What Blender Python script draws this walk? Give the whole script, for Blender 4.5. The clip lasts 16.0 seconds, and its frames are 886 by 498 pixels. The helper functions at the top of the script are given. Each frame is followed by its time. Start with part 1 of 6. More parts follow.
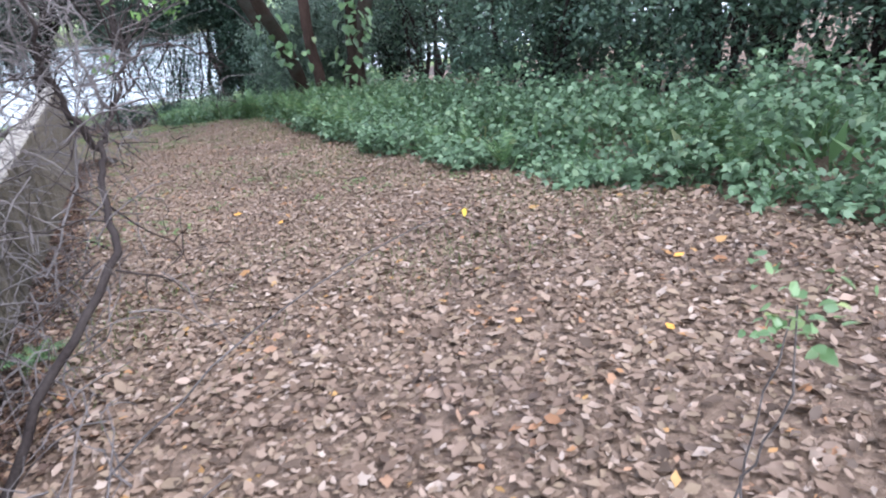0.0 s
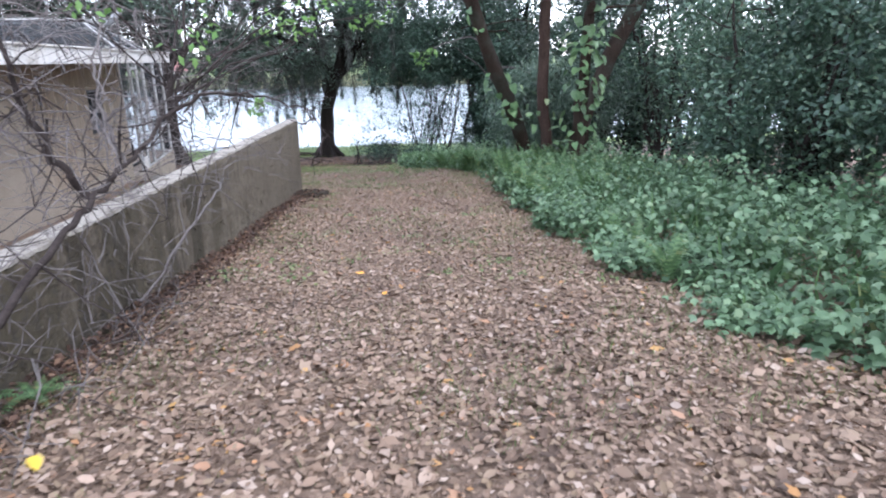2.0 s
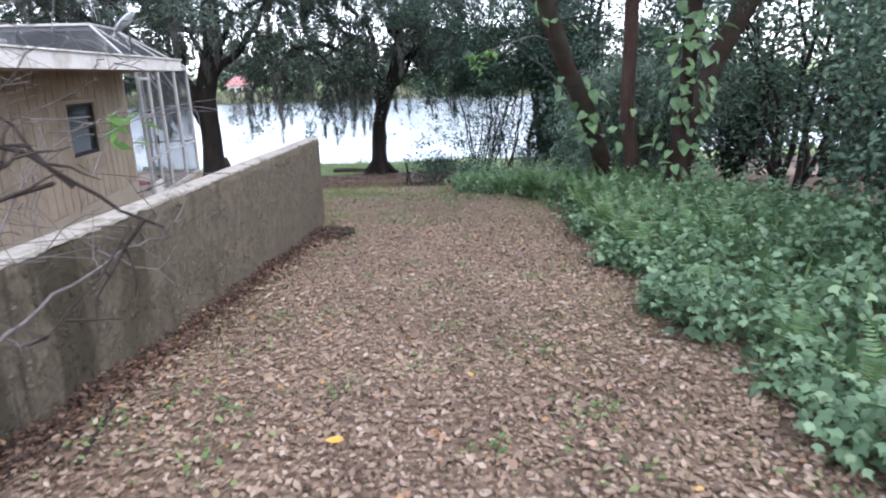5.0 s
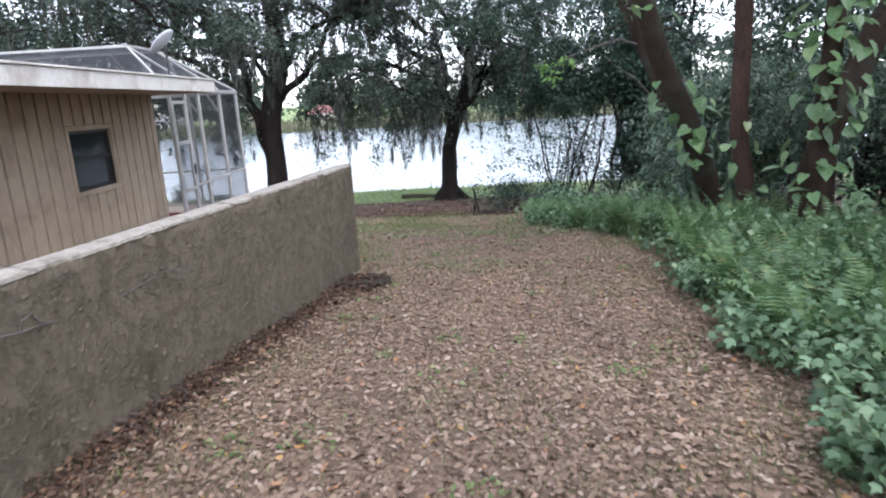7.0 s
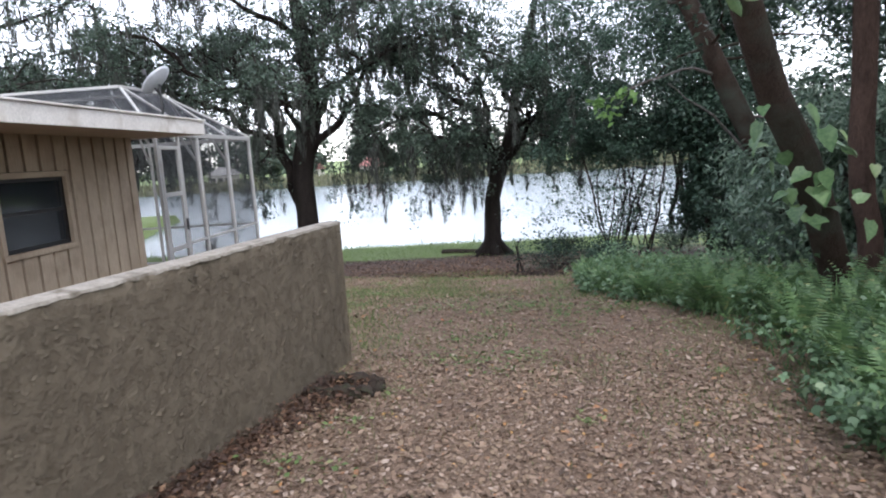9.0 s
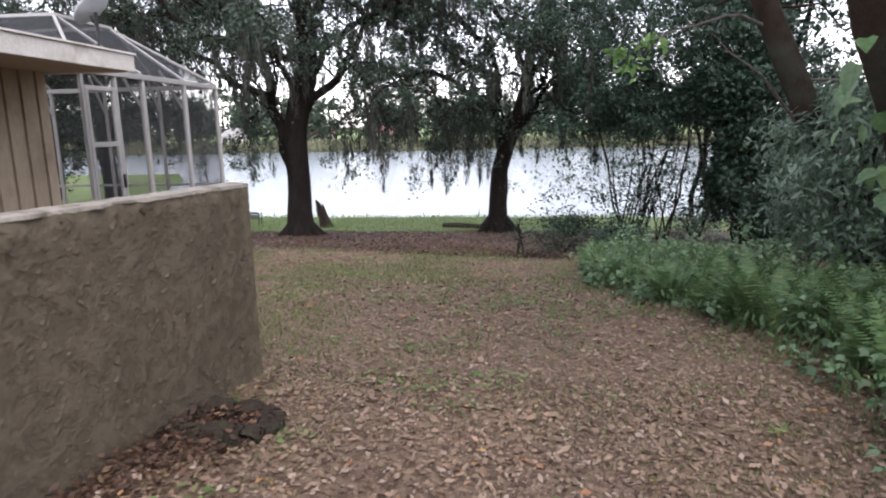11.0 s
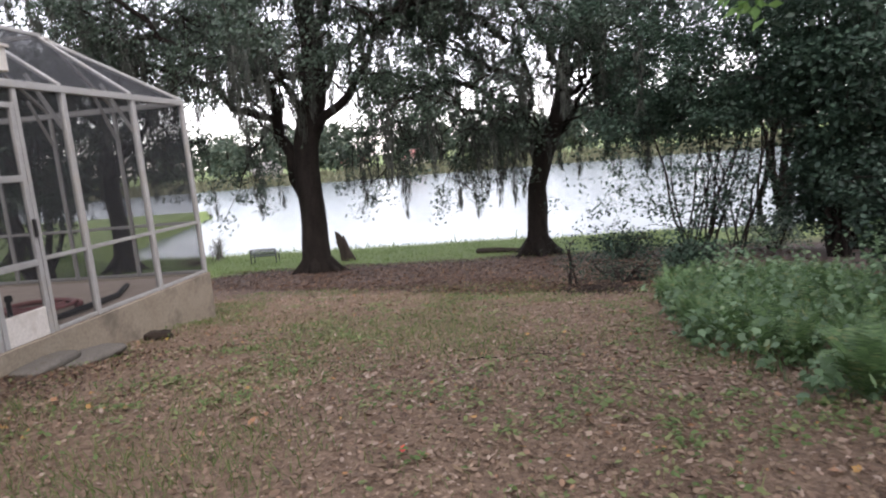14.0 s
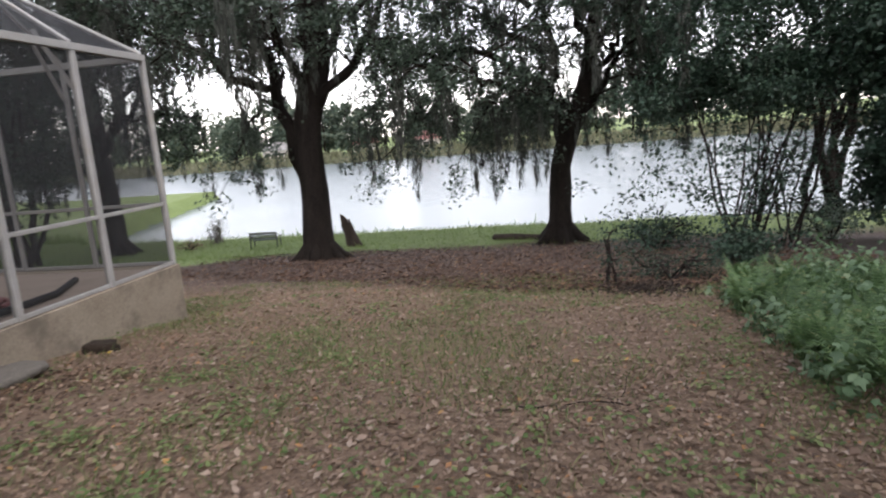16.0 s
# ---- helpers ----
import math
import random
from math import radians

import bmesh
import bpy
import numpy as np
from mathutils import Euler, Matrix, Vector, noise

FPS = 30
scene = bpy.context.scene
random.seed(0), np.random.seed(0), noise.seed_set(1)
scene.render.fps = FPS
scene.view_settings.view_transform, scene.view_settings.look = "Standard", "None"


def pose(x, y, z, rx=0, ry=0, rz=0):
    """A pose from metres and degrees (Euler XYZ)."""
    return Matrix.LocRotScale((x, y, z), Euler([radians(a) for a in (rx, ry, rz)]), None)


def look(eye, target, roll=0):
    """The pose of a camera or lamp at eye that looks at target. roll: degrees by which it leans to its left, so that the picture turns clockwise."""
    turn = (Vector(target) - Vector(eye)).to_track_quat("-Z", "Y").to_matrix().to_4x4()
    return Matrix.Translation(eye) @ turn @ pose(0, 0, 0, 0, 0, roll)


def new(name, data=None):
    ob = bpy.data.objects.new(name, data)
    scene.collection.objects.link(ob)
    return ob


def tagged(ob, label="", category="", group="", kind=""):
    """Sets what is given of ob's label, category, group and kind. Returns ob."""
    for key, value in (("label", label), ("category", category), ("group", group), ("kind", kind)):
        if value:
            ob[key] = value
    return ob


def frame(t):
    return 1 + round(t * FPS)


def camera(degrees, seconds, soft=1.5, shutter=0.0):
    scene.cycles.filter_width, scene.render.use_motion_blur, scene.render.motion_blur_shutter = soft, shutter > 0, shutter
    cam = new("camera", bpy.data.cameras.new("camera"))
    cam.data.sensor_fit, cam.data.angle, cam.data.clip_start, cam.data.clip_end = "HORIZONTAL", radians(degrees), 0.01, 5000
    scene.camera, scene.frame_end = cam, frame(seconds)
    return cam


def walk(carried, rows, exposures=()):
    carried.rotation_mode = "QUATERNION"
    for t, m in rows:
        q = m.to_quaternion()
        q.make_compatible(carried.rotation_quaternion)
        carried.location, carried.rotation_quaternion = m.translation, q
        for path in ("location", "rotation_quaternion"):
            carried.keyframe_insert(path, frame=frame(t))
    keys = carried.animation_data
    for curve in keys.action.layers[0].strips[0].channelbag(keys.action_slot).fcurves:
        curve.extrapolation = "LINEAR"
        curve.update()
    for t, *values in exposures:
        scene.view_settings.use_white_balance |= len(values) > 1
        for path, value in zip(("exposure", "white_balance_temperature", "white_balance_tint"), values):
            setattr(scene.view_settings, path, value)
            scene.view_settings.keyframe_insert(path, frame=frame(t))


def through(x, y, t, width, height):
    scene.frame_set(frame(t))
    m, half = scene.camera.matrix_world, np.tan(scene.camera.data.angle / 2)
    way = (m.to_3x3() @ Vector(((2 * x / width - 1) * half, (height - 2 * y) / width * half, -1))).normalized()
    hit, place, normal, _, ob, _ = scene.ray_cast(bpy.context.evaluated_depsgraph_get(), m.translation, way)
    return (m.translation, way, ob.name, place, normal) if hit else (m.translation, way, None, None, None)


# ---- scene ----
# The walk: seconds, place, yaw, pitch, roll
cam = camera(69.76, 16.0, soft=2.0, shutter=0.35)
ROWS = [
    (0.0, 0.000, 0.000, 1.338, -37.07, -22.88, 4.78),
    (0.5, 0.366, 0.044, 1.348, -35.28, -23.26, 7.60),
    (1.0, 0.681, 0.120, 1.358, -24.65, -19.45, 4.24),
    (1.5, 1.021, 0.206, 1.328, -20.84, -17.33, 3.70),
    (2.0, 1.304, 0.374, 1.304, -13.19, -16.69, 0.75),
    (2.5, 1.426, 0.734, 1.223, -14.06, -14.37, -0.04),
    (3.0, 1.566, 1.160, 1.220, -10.09, -15.09, -0.86),
    (5.5, 2.169, 3.719, 1.073, -6.00, -15.69, 3.56),
    (6.0, 2.340, 4.210, 0.985, 1.66, -13.39, 3.79),
    (6.5, 2.453, 4.708, 0.922, -1.13, -13.42, 2.17),
    (7.0, 2.534, 5.252, 0.945, -0.76, -13.30, 3.29),
    (7.5, 2.638, 5.761, 0.934, 3.32, -12.68, 2.25),
    (8.0, 2.710, 6.327, 0.859, -0.47, -9.30, -1.33),
    (8.5, 2.792, 6.930, 0.799, 2.21, -7.59, 3.08),
    (9.0, 2.840, 7.499, 0.753, 3.67, -8.40, 3.70),
    (11.5, 3.207, 9.717, 0.503, 4.85, -10.98, 0.59),
    (12.0, 3.158, 10.202, 0.470, 2.59, -7.78, 0.47),
    (12.5, 3.099, 10.693, 0.411, -0.61, -6.72, 0.04),
    (13.0, 3.078, 11.154, 0.386, 4.01, -8.42, 0.98),
    (13.5, 3.020, 11.605, 0.351, 0.63, -7.06, 4.04),
    (14.0, 3.006, 12.077, 0.297, 7.89, -8.77, 4.93),
    (14.5, 2.950, 12.538, 0.241, 6.65, -11.14, 1.40),
    (15.0, 2.843, 12.967, 0.225, 8.22, -12.10, 3.49),
    (15.5, 2.781, 13.431, 0.206, 11.96, -11.55, 5.36),
    (16.0, 2.672, 13.867, 0.127, 8.99, -10.25, 4.50),
]
EXPOSURES = ((0.0, 2.43, 5750, 16), (2.0, 2.33, 5750, 16), (6.0, 2.26, 5950, 16), (9.0, 1.95, 6200, 15), (11.5, 1.86, 6550, 20), (13.0, 1.88, 6650, 20), (16.0, 1.60, 6750, 17))
walk(cam, [(t, pose(x, y, z, 90 + pitch, roll, yaw)) for t, x, y, z, yaw, pitch, roll in ROWS], EXPOSURES)

# Overcast daylight
SUN_EL, SUN_AZ = radians(52), radians(150)
world = bpy.data.worlds.new("overcast_sky")
scene.world = world
world.use_nodes = True
wn = world.node_tree
wn.nodes.clear()
w_sky = wn.nodes.new("ShaderNodeTexSky")
w_sky.sky_type, w_sky.sun_disc = "NISHITA", False
w_sky.sun_elevation, w_sky.sun_rotation = SUN_EL, SUN_AZ
w_sky.air_density, w_sky.dust_density, w_sky.ozone_density = 1.0, 0.4, 1.0
w_hsv = wn.nodes.new("ShaderNodeHueSaturation")
w_hsv.inputs["Saturation"].default_value = 0.32
w_bg = wn.nodes.new("ShaderNodeBackground")
w_bg.inputs["Strength"].default_value = 0.15
w_out = wn.nodes.new("ShaderNodeOutputWorld")
wn.links.new(w_sky.outputs[0], w_hsv.inputs["Color"])
wn.links.new(w_hsv.outputs[0], w_bg.inputs[0])
wn.links.new(w_bg.outputs[0], w_out.inputs[0])
sun_data = bpy.data.lights.new("sun", "SUN")
sun_data.energy, sun_data.angle, sun_data.color = 0.6, radians(40), (1.0, 0.98, 0.95)
sun = new("sun", sun_data)
sun.matrix_world = look((0, 0, 30), (-30 * math.sin(SUN_AZ) * math.cos(SUN_EL), -30 * math.cos(SUN_AZ) * math.cos(SUN_EL), 30 - 30 * math.sin(SUN_EL)))

# Lie of the land: slope towards the lake, along the way down
SLOPE = ((-4, 0.42), (0, -0.00), (4, -0.43), (8, -0.83), (12, -1.17), (16, -1.37), (20, -1.91), (24, -2.46), (28, -2.93), (34, -3.58))
LAKE_Z, SHORE_Y = -4.5, 38.6


# ---- materials ----
def node_mat(name):
    m = bpy.data.materials.new(name)
    m.use_nodes = True
    nt = m.node_tree
    nt.nodes.clear()
    out = nt.nodes.new("ShaderNodeOutputMaterial")
    bsdf = nt.nodes.new("ShaderNodeBsdfPrincipled")
    nt.links.new(bsdf.outputs[0], out.inputs[0])
    return m, nt, bsdf, out


def ramp(nt, fac, stops):
    r = nt.nodes.new("ShaderNodeValToRGB")
    els = r.color_ramp.elements
    while len(els) < len(stops):
        els.new(0.5)
    for e, (p, c) in zip(els, stops):
        e.position, e.color = p, (*c, 1)
    nt.links.new(fac, r.inputs[0])
    return r.outputs[0]


def noise_tex(nt, scale, detail=5, rough=0.55, stretch=None):
    co = nt.nodes.new("ShaderNodeNewGeometry").outputs["Position"]
    if stretch:
        mp = nt.nodes.new("ShaderNodeMapping")
        mp.inputs["Scale"].default_value = stretch
        nt.links.new(co, mp.inputs[0])
        co = mp.outputs[0]
    n = nt.nodes.new("ShaderNodeTexNoise")
    n.inputs["Scale"].default_value, n.inputs["Detail"].default_value = scale, detail
    n.inputs["Roughness"].default_value = rough
    nt.links.new(co, n.inputs["Vector"])
    return n.outputs["Fac"]


def mixed(nt, fac, a, b, mode="MIX"):
    x = nt.nodes.new("ShaderNodeMix")
    x.data_type, x.blend_type = "RGBA", mode
    for sock, v in ((x.inputs[0], fac), (x.inputs[6], a), (x.inputs[7], b)):
        if isinstance(v, (int, float)):
            sock.default_value = v
        elif isinstance(v, tuple):
            sock.default_value = (*v, 1)
        else:
            nt.links.new(v, sock)
    return x.outputs[2]


def bump(nt, bsdf, height, strength, dist):
    b = nt.nodes.new("ShaderNodeBump")
    b.inputs["Strength"].default_value, b.inputs["Distance"].default_value = strength, dist
    nt.links.new(height, b.inputs["Height"])
    nt.links.new(b.outputs[0], bsdf.inputs["Normal"])


def surface(name, dark, light, scale=6.0, fine=60.0, rough=0.8, relief=0.5, dist=0.01, metal=0.0, stain=None, stain_scale=1.2, stretch=None, spec=0.4):
    """A two-scale mottled surface with fine relief."""
    m, nt, b, _ = node_mat(name)
    col = ramp(nt, noise_tex(nt, scale, 6, 0.6, stretch), ((0.3, dark), (0.7, light)))
    fine_n = noise_tex(nt, fine, 4, 0.6, stretch)
    col = mixed(nt, 0.35, col, ramp(nt, fine_n, ((0.3, tuple(0.6 * c for c in dark)), (0.7, tuple(min(1, 1.2 * c) for c in light)))))
    if stain:
        col = mixed(nt, ramp(nt, noise_tex(nt, stain_scale, 5, 0.65), ((0.5, (0, 0, 0)), (0.68, (1, 1, 1)))), col, stain)
    nt.links.new(col, b.inputs["Base Color"])
    b.inputs["Roughness"].default_value, b.inputs["Metallic"].default_value = rough, metal
    b.inputs["Specular IOR Level"].default_value = spec
    bump(nt, b, fine_n, relief, dist)
    return m


def leafy(name, stops, through=0.3, rough=0.55, spec=0.3):
    """Leaves: each one its own tone, with light coming through the blade."""
    m, nt, b, out = node_mat(name)
    isl = nt.nodes.new("ShaderNodeNewGeometry").outputs["Random Per Island"]
    col = ramp(nt, isl, stops)
    col = mixed(nt, 0.25, col, ramp(nt, noise_tex(nt, 0.9, 3), ((0.35, tuple(0.6 * c for c in stops[0][1])), (0.65, stops[len(stops) // 2][1]))))
    nt.links.new(col, b.inputs["Base Color"])
    b.inputs["Roughness"].default_value = rough
    b.inputs["Specular IOR Level"].default_value = spec
    tr = nt.nodes.new("ShaderNodeBsdfTranslucent")
    nt.links.new(col, tr.inputs[0])
    mx = nt.nodes.new("ShaderNodeMixShader")
    mx.inputs[0].default_value = through
    nt.links.new(b.outputs[0], mx.inputs[1])
    nt.links.new(tr.outputs[0], mx.inputs[2])
    nt.links.new(mx.outputs[0], out.inputs[0])
    return m


LITTER = leafy("fallen_leaves", ((0.0, (0.058, 0.036, 0.024)), (0.18, (0.135, 0.085, 0.056)), (0.38, (0.225, 0.148, 0.100)), (0.55, (0.295, 0.205, 0.147)), (0.68, (0.24, 0.172, 0.105)), (0.82, (0.34, 0.240, 0.172)), (0.95, (0.44, 0.35, 0.28)), (0.99, (0.37, 0.17, 0.07)), (1.0, (0.50, 0.29, 0.09))), 0.1, 0.6, 0.35)
# dark leaves; this tone also carries the shade under the lakeside trees
DRIFT = leafy("dark_fallen_leaves", ((0.0, (0.022, 0.015, 0.011)), (0.5, (0.065, 0.038, 0.026)), (0.85, (0.13, 0.070, 0.042)), (1.0, (0.26, 0.16, 0.09))), 0.1, 0.6, 0.3)
COVER = leafy("groundcover_leaf", ((0.0, (0.055, 0.105, 0.050)), (0.5, (0.125, 0.208, 0.105)), (0.9, (0.20, 0.305, 0.165)), (1.0, (0.30, 0.38, 0.21))), 0.3, 0.45, 0.4)
FERN = leafy("fern_leaf", ((0.0, (0.048, 0.100, 0.040)), (0.5, (0.105, 0.190, 0.075)), (0.93, (0.18, 0.285, 0.115)), (1.0, (0.32, 0.29, 0.13))), 0.35, 0.45, 0.4)
GRASS = leafy("grass_blade", ((0.0, (0.075, 0.12, 0.035)), (0.5, (0.14, 0.205, 0.07)), (1.0, (0.30, 0.30, 0.14))), 0.3)
LAWN = leafy("lawn_blade", ((0.0, (0.14, 0.21, 0.06)), (0.5, (0.22, 0.32, 0.10)), (1.0, (0.34, 0.42, 0.17))), 0.35)
OAK = leafy("oak_leaf", ((0.0, (0.022, 0.037, 0.025)), (0.6, (0.055, 0.085, 0.058)), (1.0, (0.115, 0.16, 0.11))), 0.28, 0.45, 0.45)
DARK_LEAF = leafy("dark_shrub_leaf", ((0.0, (0.017, 0.034, 0.024)), (0.6, (0.036, 0.068, 0.044)), (1.0, (0.070, 0.115, 0.074))), 0.2, 0.5, 0.3)
THICKET_LEAF = leafy("thicket_leaf", ((0.0, (0.03, 0.058, 0.04)), (0.5, (0.07, 0.125, 0.08)), (0.9, (0.13, 0.20, 0.125)), (1.0, (0.22, 0.28, 0.17))), 0.28, 0.45, 0.45)
GREY_LEAF = leafy("grey_green_leaf", ((0.0, (0.06, 0.105, 0.07)), (0.6, (0.14, 0.21, 0.14)), (1.0, (0.28, 0.36, 0.26))), 0.28, 0.33, 0.6)
BIG_LEAF = leafy("vine_leaf", ((0.0, (0.09, 0.17, 0.06)), (0.5, (0.17, 0.28, 0.11)), (0.85, (0.26, 0.38, 0.17)), (1.0, (0.45, 0.48, 0.16))), 0.35, 0.4, 0.5)
LIME_LEAF = leafy("young_leaf", ((0.0, (0.09, 0.19, 0.05)), (1.0, (0.20, 0.33, 0.10))), 0.45)
MOSS = leafy("hanging_moss", ((0.0, (0.032, 0.035, 0.03)), (1.0, (0.095, 0.10, 0.085))), 0.2, 0.9, 0.1)
FAR_LEAF = leafy("far_foliage", ((0.0, (0.06, 0.088, 0.066)), (0.6, (0.10, 0.132, 0.098)), (1.0, (0.165, 0.18, 0.125))), 0.2, 0.8, 0.1)
REED = leafy("reed_blade", ((0.0, (0.13, 0.14, 0.08)), (1.0, (0.23, 0.225, 0.145))), 0.3)
OAK_BARK = surface("oak_bark", (0.010, 0.008, 0.007), (0.030, 0.024, 0.020), 5, 40, 0.9, 1.0, 0.03, stretch=(1, 1, 0.3), spec=0.1)
VINE_BARK = surface("smooth_brown_bark", (0.020, 0.013, 0.010), (0.052, 0.036, 0.027), 7, 55, 0.85, 0.9, 0.02, stain=(0.05, 0.053, 0.041), stretch=(1, 1, 0.35), spec=0.1)
DARK_BACKING = surface("dark_joint_backing", (0.03, 0.024, 0.018), (0.05, 0.04, 0.03), 4, 40, 0.95, 0.3, 0.003)
PINE_BARK = surface("reddish_bark", (0.034, 0.022, 0.018), (0.088, 0.056, 0.043), 9, 45, 0.9, 1.0, 0.03, stretch=(1, 1, 0.3), spec=0.1)
TWIG = surface("grey_twig_bark", (0.058, 0.048, 0.044), (0.165, 0.143, 0.132), 10, 80, 0.85, 0.6, 0.004)
DARK_TWIG = surface("dark_twig_bark", (0.018, 0.013, 0.012), (0.050, 0.040, 0.035), 10, 80, 0.85, 0.6, 0.004, spec=0.1)
CAP = surface("worn_pale_coping", (0.21, 0.185, 0.150), (0.37, 0.335, 0.28), 9, 50, 0.9, 0.9, 0.012, stain=(0.115, 0.095, 0.068), stain_scale=6)
SIDING = surface("tan_painted_siding", (0.315, 0.246, 0.175), (0.405, 0.325, 0.232), 2.5, 45, 0.7, 0.35, 0.004, stain=(0.26, 0.20, 0.14), stain_scale=2, stretch=(1, 1, 0.15))
HOUSE_STUCCO = surface("pale_tan_house_stucco", (0.315, 0.258, 0.190), (0.392, 0.325, 0.243), 2, 40, 0.9, 0.6, 0.006)
FASCIA = surface("pale_painted_fascia", (0.60, 0.56, 0.50), (0.74, 0.70, 0.64), 3, 40, 0.6, 0.3, 0.003, stain=(0.45, 0.40, 0.33), stain_scale=2.5)
SOFFIT = surface("tan_soffit_board", (0.30, 0.24, 0.17), (0.36, 0.29, 0.21), 3, 40, 0.8, 0.3, 0.003)
SHINGLE = surface("grey_brown_shingle", (0.12, 0.105, 0.09), (0.22, 0.195, 0.17), 5, 60, 0.95, 0.9, 0.01)
ALU = surface("white_aluminium", (0.310, 0.304, 0.285), (0.409, 0.403, 0.384), 5, 60, 0.45, 0.2, 0.002, stain=(0.36, 0.34, 0.30), stain_scale=4)
KNEE = surface("painted_block_wall", (0.25, 0.205, 0.150), (0.34, 0.288, 0.220), 2.5, 35, 0.9, 0.5, 0.006, stain=(0.17, 0.142, 0.108), stain_scale=2)
DECK = surface("pool_deck_concrete", (0.34, 0.275, 0.215), (0.45, 0.37, 0.30), 3, 45, 0.85, 0.4, 0.004)
DARK_METAL = surface("dark_bronze_metal", (0.03, 0.03, 0.032), (0.06, 0.058, 0.056), 6, 60, 0.5, 0.2, 0.002, metal=0.6)
STONE = surface("mossy_dark_stone", (0.018, 0.012, 0.008), (0.048, 0.033, 0.022), 9, 60, 0.95, 1.0, 0.015, stain=(0.035, 0.038, 0.018), stain_scale=8)
CONCRETE = surface("weathered_concrete", (0.10, 0.09, 0.076), (0.20, 0.182, 0.155), 6, 60, 0.95, 0.8, 0.01, stain=(0.10, 0.085, 0.06), stain_scale=6)
ROT_WOOD = surface("weathered_dead_wood", (0.035, 0.027, 0.022), (0.10, 0.08, 0.065), 6, 40, 0.95, 1.0, 0.02, stretch=(1, 1, 0.3), spec=0.1)
BENCH_WOOD = surface("grey_green_bench_slats", (0.05, 0.062, 0.05), (0.09, 0.105, 0.085), 8, 60, 0.8, 0.4, 0.004)
DISH = surface("pale_dish_paint", (0.50, 0.52, 0.54), (0.60, 0.62, 0.64), 4, 50, 0.5, 0.1, 0.001)
PIPE_RED = surface("faded_red_hose", (0.20, 0.07, 0.07), (0.32, 0.14, 0.13), 8, 60, 0.6, 0.2, 0.002)
YELLOW = surface("yellow_fallen_leaf", (0.42, 0.29, 0.03), (0.55, 0.40, 0.05), 20, 90, 0.6, 0.3, 0.002)
ORANGE = surface("orange_fallen_leaf", (0.50, 0.22, 0.03), (0.66, 0.34, 0.06), 20, 90, 0.6, 0.3, 0.002)
RED_LEAF = surface("red_fallen_leaf", (0.50, 0.06, 0.04), (0.62, 0.12, 0.07), 20, 90, 0.6, 0.3, 0.002)
ROOF_RED = surface("red_tile_roof", (0.28, 0.12, 0.11), (0.38, 0.19, 0.17), 0.6, 6, 0.85, 0.3, 0.02)
ROOF_GREY = surface("grey_far_roof", (0.22, 0.21, 0.20), (0.34, 0.33, 0.31), 0.6, 6, 0.85, 0.3, 0.02)
FAR_WALL = surface("pale_far_house_wall", (0.50, 0.47, 0.42), (0.66, 0.62, 0.56), 0.5, 5, 0.85, 0.2, 0.01)
LOWER_PANEL = surface("pale_window_panel", (0.32, 0.33, 0.35), (0.42, 0.43, 0.45), 5, 60, 0.7, 0.1, 0.001)


def stucco():
    m, nt, b, _ = node_mat("trowelled_tan_stucco")
    col = ramp(nt, noise_tex(nt, 1.6, 6, 0.6), ((0.3, (0.096, 0.076, 0.048)), (0.7, (0.141, 0.113, 0.075))))
    skip = ramp(nt, noise_tex(nt, 10, 8, 0.66), ((0.42, (0, 0, 0)), (0.52, (0.7, 0.7, 0.7)), (0.64, (1, 1, 1))))
    col = mixed(nt, 0.36, col, mixed(nt, skip, (0.086, 0.067, 0.045), (0.174, 0.142, 0.100)))
    # algae and rain streaks, worst on the old stretch under the bush
    sep = nt.nodes.new("ShaderNodeSeparateXYZ")
    nt.links.new(nt.nodes.new("ShaderNodeNewGeometry").outputs["Position"], sep.inputs[0])
    old = nt.nodes.new("ShaderNodeMapRange")
    old.inputs["From Min"].default_value, old.inputs["From Max"].default_value = 11.5, 5.0
    old.inputs["To Min"].default_value, old.inputs["To Max"].default_value = -0.10, 0.13
    nt.links.new(sep.outputs["Y"], old.inputs["Value"])

    def aged(n):
        a = nt.nodes.new("ShaderNodeMath")
        a.operation = "ADD"
        nt.links.new(n, a.inputs[0])
        nt.links.new(old.outputs[0], a.inputs[1])
        return a.outputs[0]
    mossy = ramp(nt, aged(noise_tex(nt, 1.5, 6, 0.68, (1, 1.2, 0.45))), ((0.53, (0, 0, 0)), (0.64, (0.85, 0.85, 0.85))))
    col = mixed(nt, mossy, col, (0.064, 0.051, 0.027))
    streak = ramp(nt, aged(noise_tex(nt, 2.0, 5, 0.66, (1, 1, 0.12))), ((0.61, (0, 0, 0)), (0.66, (0.85, 0.85, 0.85))))
    col = mixed(nt, streak, col, (0.044, 0.034, 0.017))
    grime = ramp(nt, aged(noise_tex(nt, 14, 6, 0.7)), ((0.62, (0, 0, 0)), (0.72, (0.7, 0.7, 0.7))))
    col = mixed(nt, grime, col, (0.055, 0.044, 0.033))
    nt.links.new(col, b.inputs["Base Color"])
    b.inputs["Roughness"].default_value = 0.95
    add = nt.nodes.new("ShaderNodeMath")
    add.operation = "ADD"
    nt.links.new(skip, add.inputs[0])
    nt.links.new(noise_tex(nt, 45, 6, 0.7), add.inputs[1])
    bump(nt, b, add.outputs[0], 0.8, 0.014)
    return m


STUCCO = stucco()


